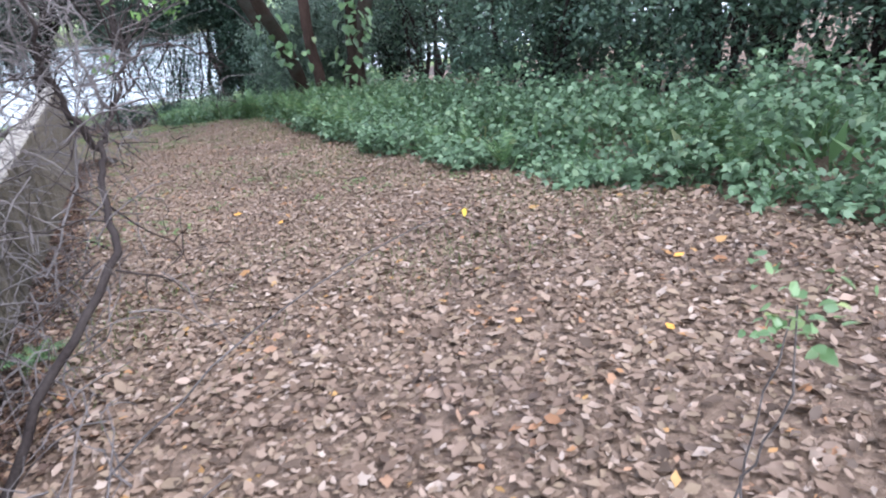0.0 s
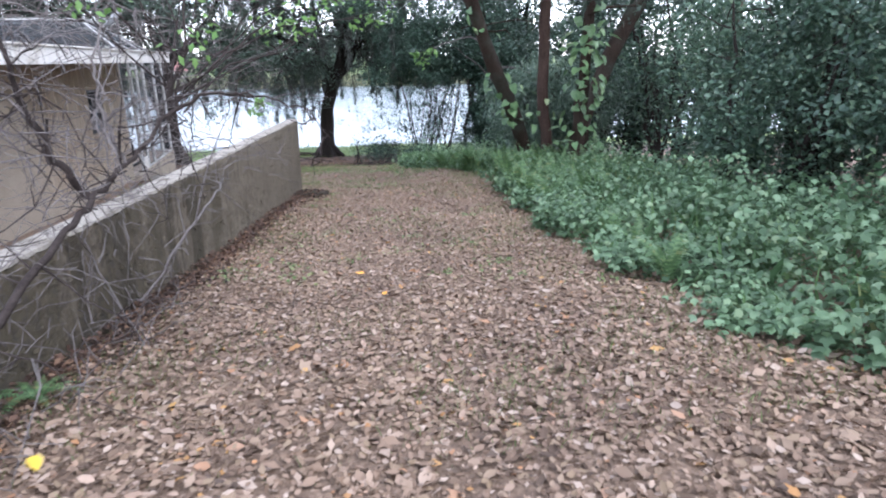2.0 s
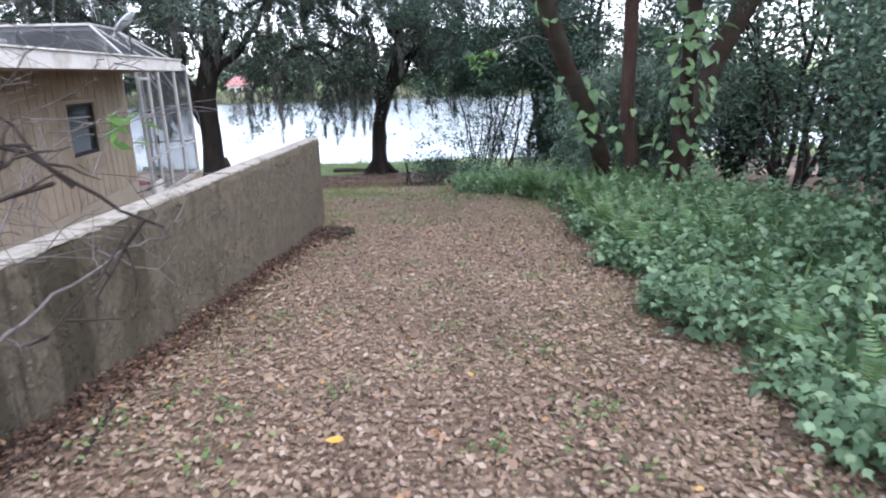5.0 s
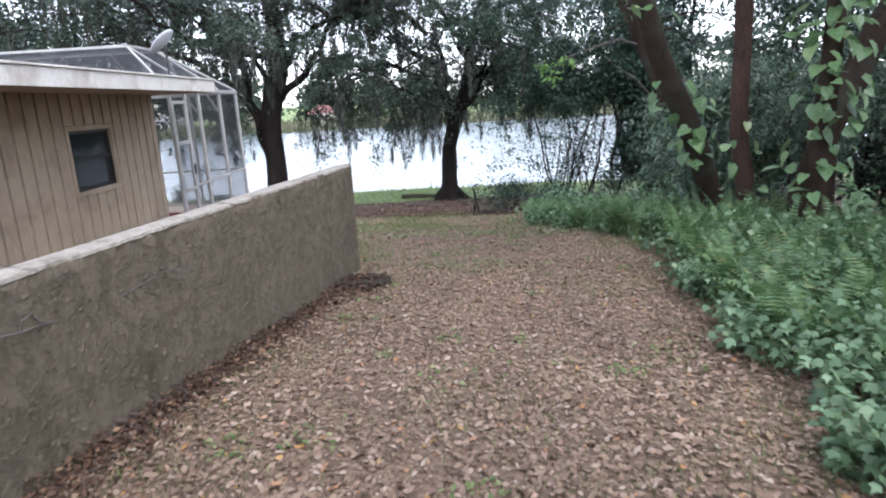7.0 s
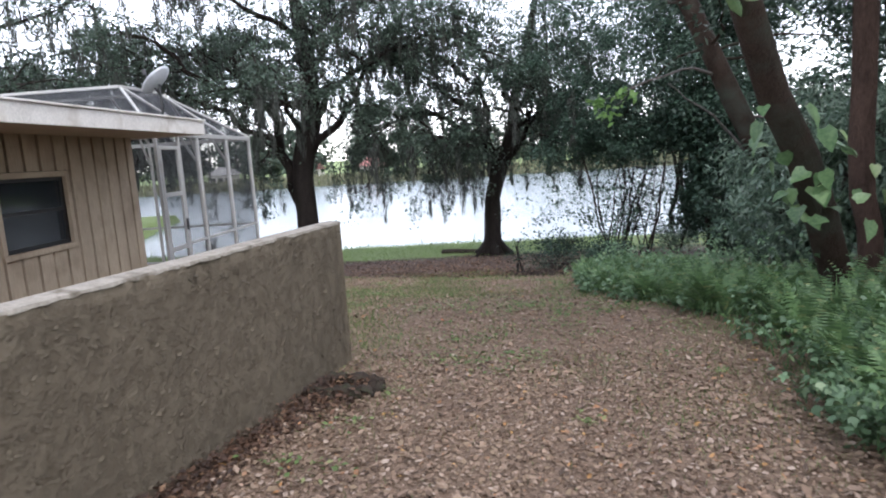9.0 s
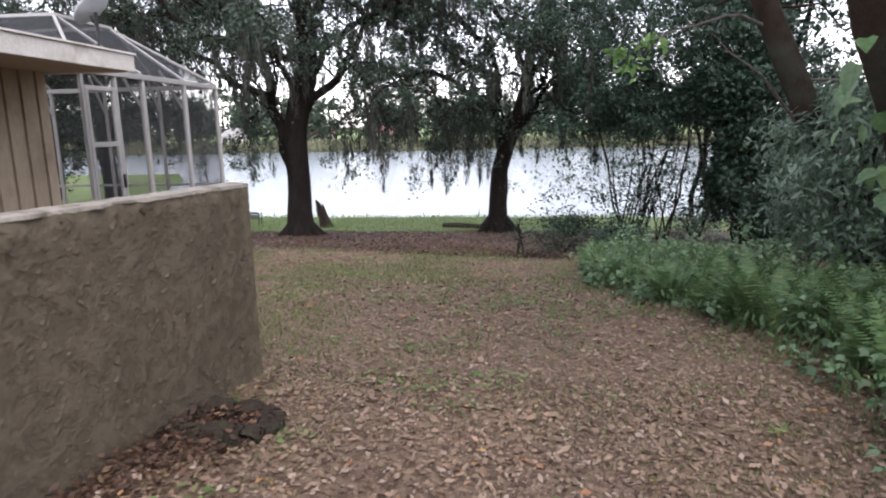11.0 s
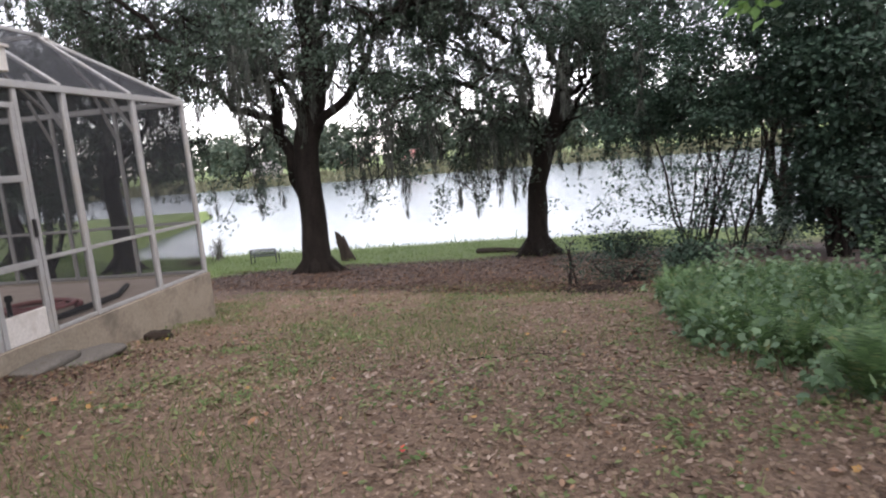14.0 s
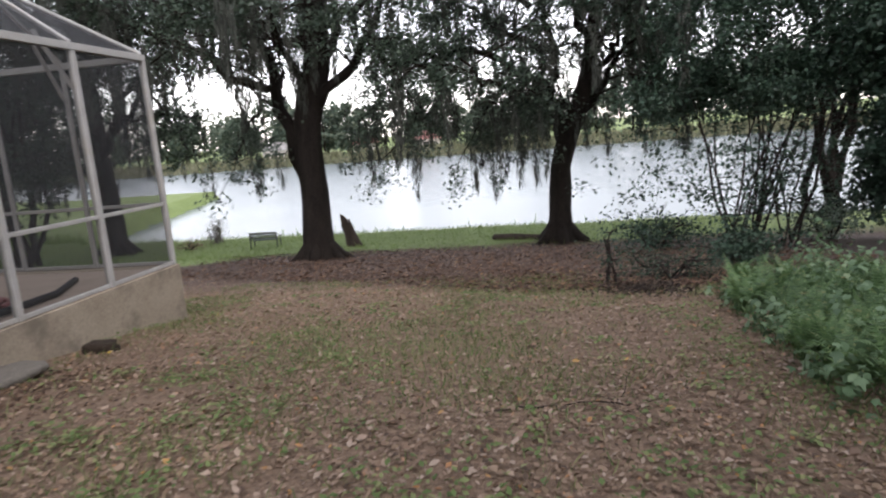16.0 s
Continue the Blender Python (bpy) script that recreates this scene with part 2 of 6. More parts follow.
def soil():
    m, nt, b, _ = node_mat("leaf_strewn_soil")
    base = ramp(nt, noise_tex(nt, 26, 7, 0.65), ((0.3, (0.095, 0.062, 0.041)), (0.5, (0.19, 0.128, 0.085)), (0.7, (0.29, 0.203, 0.142))))
    # grass shows through towards the lake; bare brown and painted shade under the trees
    sep = nt.nodes.new("ShaderNodeSeparateXYZ")
    nt.links.new(nt.nodes.new("ShaderNodeNewGeometry").outputs["Position"], sep.inputs[0])
    mr = nt.nodes.new("ShaderNodeMapRange")
    mr.inputs["From Min"].default_value, mr.inputs["From Max"].default_value = 34.7, 36.6
    off = nt.nodes.new("ShaderNodeMath")
    off.operation, off.inputs[1].default_value = "ADD", 6.0
    nt.links.new(sep.outputs["X"], off.inputs[0])
    low = nt.nodes.new("ShaderNodeMath")
    low.operation, low.inputs[1].default_value = "MINIMUM", 0.0
    nt.links.new(off.outputs[0], low.inputs[0])
    west = nt.nodes.new("ShaderNodeMath")
    west.operation, west.inputs[1].default_value = "MULTIPLY_ADD", -0.9
    nt.links.new(low.outputs[0], west.inputs[0])
    nt.links.new(sep.outputs["Y"], west.inputs[2])
    wav = nt.nodes.new("ShaderNodeMath")
    wav.operation, wav.inputs[1].default_value = "MULTIPLY_ADD", 3.0
    nt.links.new(noise_tex(nt, 0.6, 4), wav.inputs[0])
    nt.links.new(west.outputs[0], wav.inputs[2])
    nt.links.new(wav.outputs[0], mr.inputs["Value"])
    lawn = ramp(nt, noise_tex(nt, 8, 6, 0.6), ((0.3, (0.12, 0.17, 0.055)), (0.7, (0.24, 0.31, 0.11))))
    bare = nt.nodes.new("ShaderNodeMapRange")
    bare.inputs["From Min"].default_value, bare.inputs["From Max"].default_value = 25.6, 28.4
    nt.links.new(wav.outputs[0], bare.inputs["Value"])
    # dark brown earth, with the trees' shade put into its colour
    shaded_earth = ramp(nt, noise_tex(nt, 18, 7, 0.65), ((0.3, (0.035, 0.023, 0.017)), (0.5, (0.075, 0.048, 0.036)), (0.7, (0.125, 0.082, 0.062))))
    base = mixed(nt, bare.outputs[0], base, shaded_earth)
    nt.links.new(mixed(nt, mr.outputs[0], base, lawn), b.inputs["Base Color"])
    b.inputs["Roughness"].default_value = 0.95
    bump(nt, b, noise_tex(nt, 60, 5, 0.65), 1.0, 0.02)
    return m


def water():
    m, nt, b, _ = node_mat("lake_water")
    b.inputs["Base Color"].default_value = (0.19, 0.225, 0.23, 1)
    b.inputs["Roughness"].default_value, b.inputs["IOR"].default_value = 0.26, 1.4
    b.inputs["Specular IOR Level"].default_value = 0.9
    bump(nt, b, noise_tex(nt, 1.6, 5, 0.65, (1, 0.5, 1)), 0.18, 0.06)
    return m


def glass():
    m, nt, b, _ = node_mat("window_glass")
    b.inputs["Base Color"].default_value = (0.03, 0.035, 0.04, 1)
    b.inputs["Roughness"].default_value = 0.04
    b.inputs["Alpha"].default_value = 0.55
    return m


def screen_mesh(name, cover):
    m, nt, b, out = node_mat(name)
    b.inputs["Base Color"].default_value = (0.022, 0.023, 0.025, 1)
    b.inputs["Roughness"].default_value = 0.8
    tr = nt.nodes.new("ShaderNodeBsdfTransparent")
    mx = nt.nodes.new("ShaderNodeMixShader")
    mx.inputs[0].default_value = cover
    nt.links.new(tr.outputs[0], mx.inputs[1])
    nt.links.new(b.outputs[0], mx.inputs[2])
    nt.links.new(mx.outputs[0], out.inputs[0])
    return m


SOIL, WATER, GLASS = soil(), water(), glass()
SCREEN = screen_mesh("insect_screen", 0.44)
ROOF_SCREEN = screen_mesh("roof_screen", 0.62)


# ---- building tools ----
RNG = np.random.default_rng(7)
SL = np.array(SLOPE, float)


def shore(x):
    """Where the near bank meets the water."""
    f = np.clip((-np.asarray(x, float) - 18) / 16, 0, 1)
    return SHORE_Y - 0.05 * x + 38 * f * f * (3 - 2 * f)


def land(x, y):
    """Height of the ground."""
    x, y = np.asarray(x, float), np.asarray(y, float)
    z = np.interp(0.998 * y + 0.061 * x, SL[:, 0], SL[:, 1])
    z = z + 0.018 * np.sin(1.7 * x + 0.6 * y) * np.sin(0.9 * y - 0.5 * x) + 0.012 * np.sin(3.9 * x - 1.3) * np.sin(3.1 * y + 0.4)
    bank = np.clip((y - shore(x)) / 1.6, 0, 1)
    far = np.clip((y - 150 + 0.05 * (x + 60)) / 10, 0, 1)
    hill = np.clip((y - 165) / 400, 0, 1) * 5
    return z - bank * bank * 3.2 + far * 3.5 + hill


def link_mesh(name, me, mat, parent=None, label="", smooth=False):
    me.materials.append(mat)
    if smooth:
        me.polygons.foreach_set("use_smooth", np.ones(len(me.polygons), bool))
    ob = new(name, me)
    if parent is not None:
        ob.parent = parent
        ob.matrix_parent_inverse = parent.matrix_world.inverted()
    if label:
        tagged(ob, label)
    return ob


def mesh_np(name, verts, faces):
    verts, faces = np.asarray(verts, np.float32), np.asarray(faces, np.int32)
    me = bpy.data.meshes.new(name)
    n, k = faces.shape
    me.vertices.add(len(verts))
    me.vertices.foreach_set("co", verts.ravel())
    me.loops.add(n * k)
    me.loops.foreach_set("vertex_index", faces.ravel())
    me.polygons.add(n)
    me.polygons.foreach_set("loop_start", np.arange(0, n * k, k, dtype=np.int32))
    me.update(calc_edges=True)
    me.validate()
    return me


def part(name, bm, material, parent, label="", smooth=False):
    me = bpy.data.meshes.new(name)
    bm.to_mesh(me)
    bm.free()
    return link_mesh(name, me, material, parent, label, smooth)


def empty(name, x, y, z, label, category, group="", kind="", rz=0.0):
    ob = new(name)
    ob.empty_display_size = 0.2
    ob.matrix_world = pose(x, y, z, 0, 0, rz)
    return tagged(ob, label, category, group, kind)


def box(bm, lo, hi, bevel=0.0, turn=None):
    c = [(a + b) / 2 for a, b in zip(lo, hi)]
    s = [abs(b - a) for a, b in zip(lo, hi)]
    m = Matrix.Translation(c) @ (turn or Matrix()) @ Matrix.Diagonal((*s, 1))
    vs = bmesh.ops.create_cube(bm, size=1, matrix=m)["verts"]
    if bevel:
        es = list({e for v in vs for e in v.link_edges})
        bmesh.ops.bevel(bm, geom=es, offset=bevel, segments=1, affect="EDGES", profile=0.5)
    return bm


def boxes(*items, bevel=0.0):
    bm = bmesh.new()
    for lo, hi in items:
        box(bm, lo, hi, bevel)
    return bm


def bar(bm, a, b, w, h=None, bevel=0.0):
    """A square bar from a to b."""
    a, b = Vector(a), Vector(b)
    d = b - a
    q = d.to_track_quat("Z", "Y").to_matrix().to_4x4()
    m = Matrix.Translation((a + b) / 2) @ q @ Matrix.Diagonal((w, h or w, d.length, 1))
    vs = bmesh.ops.create_cube(bm, size=1, matrix=m)["verts"]
    if bevel:
        bmesh.ops.bevel(bm, geom=list({e for v in vs for e in v.link_edges}), offset=bevel, segments=1, affect="EDGES", profile=0.5)
    return bm


class Wood:
    """Gathers tapered tubes for one mesh."""

    def __init__(self):
        self.v, self.f, self.n = [], [], 0

    def tube(self, pts, radii, sides=7):
        pts, radii = np.asarray(pts, float), np.asarray(radii, float)
        tang = np.gradient(pts, axis=0)
        tang /= np.linalg.norm(tang, axis=1)[:, None] + 1e-9
        ref = np.array([0.0, 0.0, 1.0]) if abs(tang[0, 2]) < 0.9 else np.array([1.0, 0.0, 0.0])
        u = np.cross(tang, ref)
        u /= np.linalg.norm(u, axis=1)[:, None] + 1e-9
        w = np.cross(tang, u)
        a = np.linspace(0, 2 * np.pi, sides, endpoint=False)
        ring = (np.cos(a)[None, :, None] * u[:, None] + np.sin(a)[None, :, None] * w[:, None]) * radii[:, None, None]
        if radii[0] > 0.04:
            wob = 1 + 0.10 * np.sin(3 * a + 1.3)[None, :] * np.cos(np.arange(len(pts)) * 0.7)[:, None] + RNG.normal(0, 0.035, (len(pts), sides))
            ring = ring * wob[:, :, None]
        V = (pts[:, None] + ring).reshape(-1, 3)
        i, j = np.meshgrid(np.arange(len(pts) - 1), np.arange(sides), indexing="ij")
        k = (j + 1) % sides
        F = np.stack([i * sides + j, i * sides + k, (i + 1) * sides + k, (i + 1) * sides + j], -1).reshape(-1, 4)
        self.v.append(V)
        self.f.append(F + self.n)
        self.n += len(V)
        return pts

    def mesh(self, name):
        return mesh_np(name, np.concatenate(self.v), np.concatenate(self.f))


def bent(rng, a, b, steps=8, sag=0.0, wob=0.06):
    """A wavering line from a to b."""
    a, b = np.asarray(a, float), np.asarray(b, float)
    t = np.linspace(0, 1, steps)[:, None]
    ln = np.linalg.norm(b - a)
    off = np.cumsum(rng.normal(0, wob * ln / steps ** 0.5, (steps, 3)), axis=0)
    off -= t * off[-1]
    p = a + (b - a) * t + off
    p[:, 2] += sag * 4 * (t * (1 - t))[:, 0]
    return p


SHAPES = {
    # x across, y along, z up: corners and triangles of one leaf
    "simple": (np.array([(0, 0, 0), (0.28, 0.45, 0.06), (0, 1, -0.04), (-0.28, 0.45, 0.06)]), np.array([(0, 1, 2), (0, 2, 3)])),
    "slim": (np.array([(0, 0, 0), (0.13, 0.45, 0.04), (0, 1, -0.08), (-0.13, 0.45, 0.04)]), np.array([(0, 1, 2), (0, 2, 3)])),
    "curled": (np.array([(0, 0, 0.05), (0.24, 0.3, 0.10), (0.22, 0.68, 0.02), (0, 1, 0.10), (-0.22, 0.68, 0.06), (-0.24, 0.3, 0.12), (0, 0.5, 0.0)]), np.array([(0, 1, 6), (1, 2, 6), (2, 3, 6), (3, 4, 6), (4, 5, 6), (5, 0, 6)])),
    "lobed": (np.array([(0, 0, 0), (0.3, 0.12, 0.03), (0.5, 0.5, 0.02), (0.22, 0.55, 0.05), (0, 1, -0.08), (-0.22, 0.55, 0.05), (-0.5, 0.5, 0.02), (-0.3, 0.12, 0.03)]), np.array([(0, 1, 3), (1, 2, 3), (0, 3, 5), (3, 4, 5), (0, 5, 7), (5, 6, 7)])),
    "heart": (np.array([(0, 0.04, 0), (0.24, -0.03, 0.06), (0.41, 0.24, 0.08), (0.29, 0.62, 0.02), (0, 1, -0.2), (-0.29, 0.62, 0.02), (-0.41, 0.24, 0.08), (-0.24, -0.03, 0.06), (0, 0.5, -0.06)]), np.array([(0, 1, 8), (1, 2, 8), (2, 3, 8), (3, 4, 8), (4, 5, 8), (5, 6, 8), (6, 7, 8), (7, 0, 8)])),
    "leaflet": (np.array([(-0.16, 0, 0), (0.17, 0, 0), (0.02, 1, -0.12)]), np.array([(0, 1, 2)])),
    "strand": (np.array([(-0.055, 0, 0), (0.055, 0, 0), (0.0, 1, 0.03)]), np.array([(0, 1, 2)])),
    "blade": (np.array([(0.035, 0, 0), (0.03, 0.5, 0.1), (0, 1, -0.05), (-0.03, 0.5, 0.1), (-0.035, 0, 0)]), np.array([(0, 1, 3), (0, 3, 4), (1, 2, 3)])),
}


def leaves_mesh(name, shape, P, D, N, size):
    """Leaves at places P, that point along D and face N."""
    T, F = SHAPES[shape]
    D = D / (np.linalg.norm(D, axis=1)[:, None] + 1e-9)
    S = np.cross(D, N)
    S /= np.linalg.norm(S, axis=1)[:, None] + 1e-9
    N = np.cross(S, D)
    V = P[:, None] + size[:, None, None] * (T[None, :, 0, None] * S[:, None] + T[None, :, 1, None] * D[:, None] + T[None, :, 2, None] * N[:, None])
    FF = F[None] + (np.arange(len(P)) * len(T))[:, None, None]
    return mesh_np(name, V.reshape(-1, 3), FF.reshape(-1, 3))


def unit(rng, n):
    v = rng.normal(0, 1, (n, 3))
    return v / np.linalg.norm(v, axis=1)[:, None]


def clumps(rng, centres, radius, count, flat=0.65):
    """Points in ragged clumps round centres."""
    C = np.repeat(np.asarray(centres, float), count, axis=0)
    r = radius * (0.45 + 0.9 * np.repeat(rng.random(len(centres)), count))
    d = unit(rng, len(C)) * (rng.random(len(C)) ** 0.5 * r)[:, None]
    d[:, 2] *= flat
    return C + d


def foliage(name, rng, P, shape, size, mat, parent, droop=0.3, label=""):
    n = len(P)
    D = unit(rng, n)
    D[:, 2] = D[:, 2] * 0.7 - droop
    N = unit(rng, n)
    N[:, 2] = np.abs(N[:, 2]) + 0.5
    return link_mesh(name, leaves_mesh(name, shape, P, D, N, size * rng.uniform(0.6, 1.3, n)), mat, parent, label)


# ---- ground and water ----
def ground_sheet():
    xs = np.unique(np.concatenate([np.linspace(-700, -30, 24), np.linspace(-30, -6, 40), np.linspace(-6, 12, 100), np.linspace(12, 40, 36), np.linspace(40, 700, 24)]))
    ys = np.unique(np.concatenate([np.linspace(-200, -8, 20), np.linspace(-8, 26, 150), np.linspace(26, 46, 50), np.linspace(46, 190, 50), np.linspace(190, 1400, 20)]))
    X, Y = np.meshgrid(xs, ys)
    Z = land(X, Y)
    V = np.stack([X, Y, Z], -1).reshape(-1, 3)
    i, j = np.meshgrid(np.arange(len(ys) - 1), np.arange(len(xs) - 1), indexing="ij")
    w = len(xs)
    F = np.stack([i * w + j, i * w + j + 1, (i + 1) * w + j + 1, (i + 1) * w + j], -1).reshape(-1, 4)
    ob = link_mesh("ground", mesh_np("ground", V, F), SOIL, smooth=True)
    return tagged(ob, "brown soil strewn with fallen leaves, sloping to a lake", "ground", kind="structure")


def lake():
    xs, ys = np.linspace(-700, 700, 30), np.linspace(36, 220, 30)
    X, Y = np.meshgrid(xs, ys)
    V = np.stack([X, Y, np.full_like(X, LAKE_Z)], -1).reshape(-1, 3)
    i, j = np.meshgrid(np.arange(29), np.arange(29), indexing="ij")
    F = np.stack([i * 30 + j, i * 30 + j + 1, (i + 1) * 30 + j + 1, (i + 1) * 30 + j], -1).reshape(-1, 4)
    return tagged(link_mesh("water", mesh_np("water", V, F), WATER), "calm lake water mirroring a white sky", "lake", kind="structure")


ground_sheet()
lake()


# ---- garden wall ----
def wall_x(y):
    return 1.40 - 0.17 * (13.6 - y)


def wall_top(y):
    return 0.325 - 0.012 * y


def garden_wall():
    y0, y1, thick = 0.2, 13.6, 0.2
    ny, nz = 120, 18
    rng = np.random.default_rng(3)
    ys = np.linspace(y0, y1, ny)

    def face(off, sign):
        V = np.zeros((ny, nz, 3))
        for k in range(nz):
            f = k / (nz - 1)
            zb = land(wall_x(ys), ys) - 0.25
            V[:, k, 0] = wall_x(ys) + off
            V[:, k, 1] = ys
            V[:, k, 2] = zb + (wall_top(ys) - zb) * f
        V[1:-1, 1:-1, 0] += rng.normal(0, 0.0035, (ny - 2, nz - 2))
        return V
    A, B = face(0, 1), face(-thick, -1)
    V = np.concatenate([A.reshape(-1, 3), B.reshape(-1, 3)])
    i, j = np.meshgrid(np.arange(ny - 1), np.arange(nz - 1), indexing="ij")
    q = np.stack([i * nz + j, (i + 1) * nz + j, (i + 1) * nz + j + 1, i * nz + j + 1], -1).reshape(-1, 4)
    m = ny * nz
    F = [q, q[:, ::-1] + m]
    e = np.arange(nz - 1)
    for row in (0, (ny - 1) * nz):
        f = np.stack([row + e, row + e + 1, m + row + e + 1, m + row + e], -1)
        F.append(f if row else f[:, ::-1])
    k = np.arange(ny - 1)
    t0, t1 = k * nz + nz - 1, (k + 1) * nz + nz - 1
    F.append(np.stack([t0, t1, m + t1, m + t0], -1))
    wall = link_mesh("wall_garden", mesh_np("wall_garden", V, np.concatenate(F)), STUCCO)
    tagged(wall, "rough tan stucco garden wall with a worn pale top", "garden wall", kind="structure")
    # worn pale coping skim with a ragged edge
    n = 260
    ys = np.linspace(y0, y1 + 0.004, n)
    bm = bmesh.new()
    rows = []
    for y in ys:
        a, b = rng.normal(0, 0.006), rng.normal(0, 0.006)
        z = wall_top(y) + 0.004
        x = wall_x(y)
        rows.append([bm.verts.new(p) for p in ((x + 0.006 + a, y, z - 0.012 + abs(b)), (x - 0.002 + a, y, z + 0.012), (x - 0.1, y, z + 0.022 + b * 0.5), (x - thick, y, z + 0.012), (x - thick - 0.006, y, z - 0.012))])
    for r, s in zip(rows, rows[1:]):
        for c in range(4):
            bm.faces.new((r[c], r[c + 1], s[c + 1], s[c]))
    bm.faces.new(rows[-1][::-1])
    bmesh.ops.recalc_face_normals(bm, faces=bm.faces)
    part("coping", bm, CAP, wall, "worn pale cement coping")
    # flaked stucco ridges proud of the face
    P, D, N, S = [], [], [], []
    for _ in range(2600):
        y = rng.uniform(3.5, 13.55)
        zb = land(wall_x(y), y)
        z = rng.uniform(zb + 0.02, wall_top(y) - 0.03)
        P.append((wall_x(y) + 0.003, y, z))
        D.append((0.05, 1, rng.normal(0, 0.5)))
        N.append((1, 0, rng.uniform(0.3, 1.1)))
        S.append(rng.uniform(0.014, 0.05) * (1.0 + 0.5 * rng.random() ** 3))
    ridges = link_mesh("stucco_flake", leaves_mesh("stucco_flake", "curled", np.array(P), np.array(D, float), np.array(N, float), np.array(S)), STUCCO, wall, "raised flakes of trowelled stucco")
    tagged(ridges, kind="stuff")


garden_wall()


# ---- house ----
HX = -2.55


def house():
    h = empty("house", HX, 14, land(HX, 14), "low tan house with vertical board siding and pale eaves", "house")
    yend, top, foot = 17.05, 1.34, -0.85
    # walls behind the boards, with the two window openings cut through
    wins = ((14.19, 15.36, -0.05, 0.80), (11.68, 12.06, 0.22, 1.13))
    cols = [5.0, wins[1][0], wins[1][1], wins[0][0], wins[0][1], yend]
    bm = bmesh.new()
    for a, b in zip(cols, cols[1:]):
        hole = next((w for w in wins if w[0] == a), None)
        if hole:
            box(bm, (HX - 0.2, a, -2.2), (HX - 0.05, b, hole[2]))
            box(bm, (HX - 0.2, a, hole[3]), (HX - 0.05, b, top))
        else:
            box(bm, (HX - 0.2, a, -2.2), (HX - 0.05, b, top))
    box(bm, (-11, yend - 0.2, -2.2), (HX - 0.2, yend, top))
    box(bm, (-11, 5.0, -2.2), (-10.8, yend - 0.2, top))
    box(bm, (-10.8, 5.0, -2.2), (HX - 0.2, 5.2, top))
    part("wall", bm, DARK_BACKING, h, "dark backing for the shadow lines between the boards")
    part("plain_wall", boxes(((HX - 0.048, 5.0, -2.2), (HX + 0.02, 11.42, top - 0.01))), HOUSE_STUCCO, h, "plain pale stucco wall")
    part("foundation", boxes(((HX - 0.048, 11.43, -2.2), (HX + 0.004, yend, foot - 0.01)), bevel=0.004), HOUSE_STUCCO, h, "painted concrete foundation")
    # upright boards; the dark backing paints the shadow line in each joint
    pitch = 0.272
    y = 11.44
    rng = np.random.default_rng(5)
    while y < yend - 0.05:
        y2 = min(y + pitch - 0.042, yend - 0.005)
        spans = [(foot + rng.uniform(-0.01, 0.01), top - 0.01)]
        for w in wins:
            if y < w[1] + 0.05 and y2 > w[0] - 0.05:
                inside = max(0, min(y2, w[1] + 0.05) - max(y, w[0] - 0.05))
                if inside > 0.6 * (y2 - y):
                    spans = [(spans[0][0], w[2] - 0.075), (w[3] + 0.075, spans[0][1])]
        for a, b in spans:
            out = 0.012 + rng.uniform(0, 0.004)
            part("board", boxes(((HX - 0.048, y, a), (HX + out, y2, b)), bevel=0.004), SIDING, h)
        y += pitch
    for w in wins:
        window(h, *w)
    # eaves and roof
    part("fascia", boxes(((-1.47, 4.6, 1.30), (-1.43, 17.2, 1.50)), bevel=0.004), FASCIA, h, "pale painted fascia board")
    part("drip_edge", boxes(((-1.49, 4.6, 1.503), (-1.405, 17.22, 1.525)), bevel=0.003), FASCIA, h, "pale metal drip edge")
    part("soffit", boxes(((HX + 0.02, 4.6, 1.315), (-1.475, 17.18, 1.335))), SOFFIT, h, "tan soffit boards")
    part("end_fascia", boxes(((-9.0, 17.18, 1.30), (-1.475, 17.22, 1.50)), bevel=0.004), FASCIA, h, "pale painted fascia board")
    bm = bmesh.new()
    ridge = 1.52 + 5.6 * 0.05
    prof = [(-1.42, 1.53), (-7.0, ridge), (-12.6, 1.53), (-12.6, 1.45), (-7.0, ridge - 0.1), (-1.42, 1.503)]
    a = [bm.verts.new((x, 4.5, z)) for x, z in prof]
    b = [bm.verts.new((x, 17.24, z)) for x, z in prof]
    for k in range(6):
        bm.faces.new((a[k], a[(k + 1) % 6], b[(k + 1) % 6], b[k]))
    bm.faces.new((b[0], b[1], b[4], b[5]))
    bm.faces.new((b[1], b[2], b[3], b[4]))
    bm.faces.new((a[5], a[4], a[1], a[0]))
    bm.faces.new((a[4], a[3], a[2], a[1]))
    bmesh.ops.recalc_face_normals(bm, faces=bm.faces)
    part("roof", bm, SHINGLE, h, "grey-brown shingle roof")
    bm = bmesh.new()
    vs = [bm.verts.new(p) for p in ((-9.0, 17.15, 1.5), (-1.6, 17.15, 1.5), (-7.0, 17.15, ridge - 0.12))]
    bm.faces.new(vs)
    part("gable", bm, HOUSE_STUCCO, h, "tan gable")
    return h


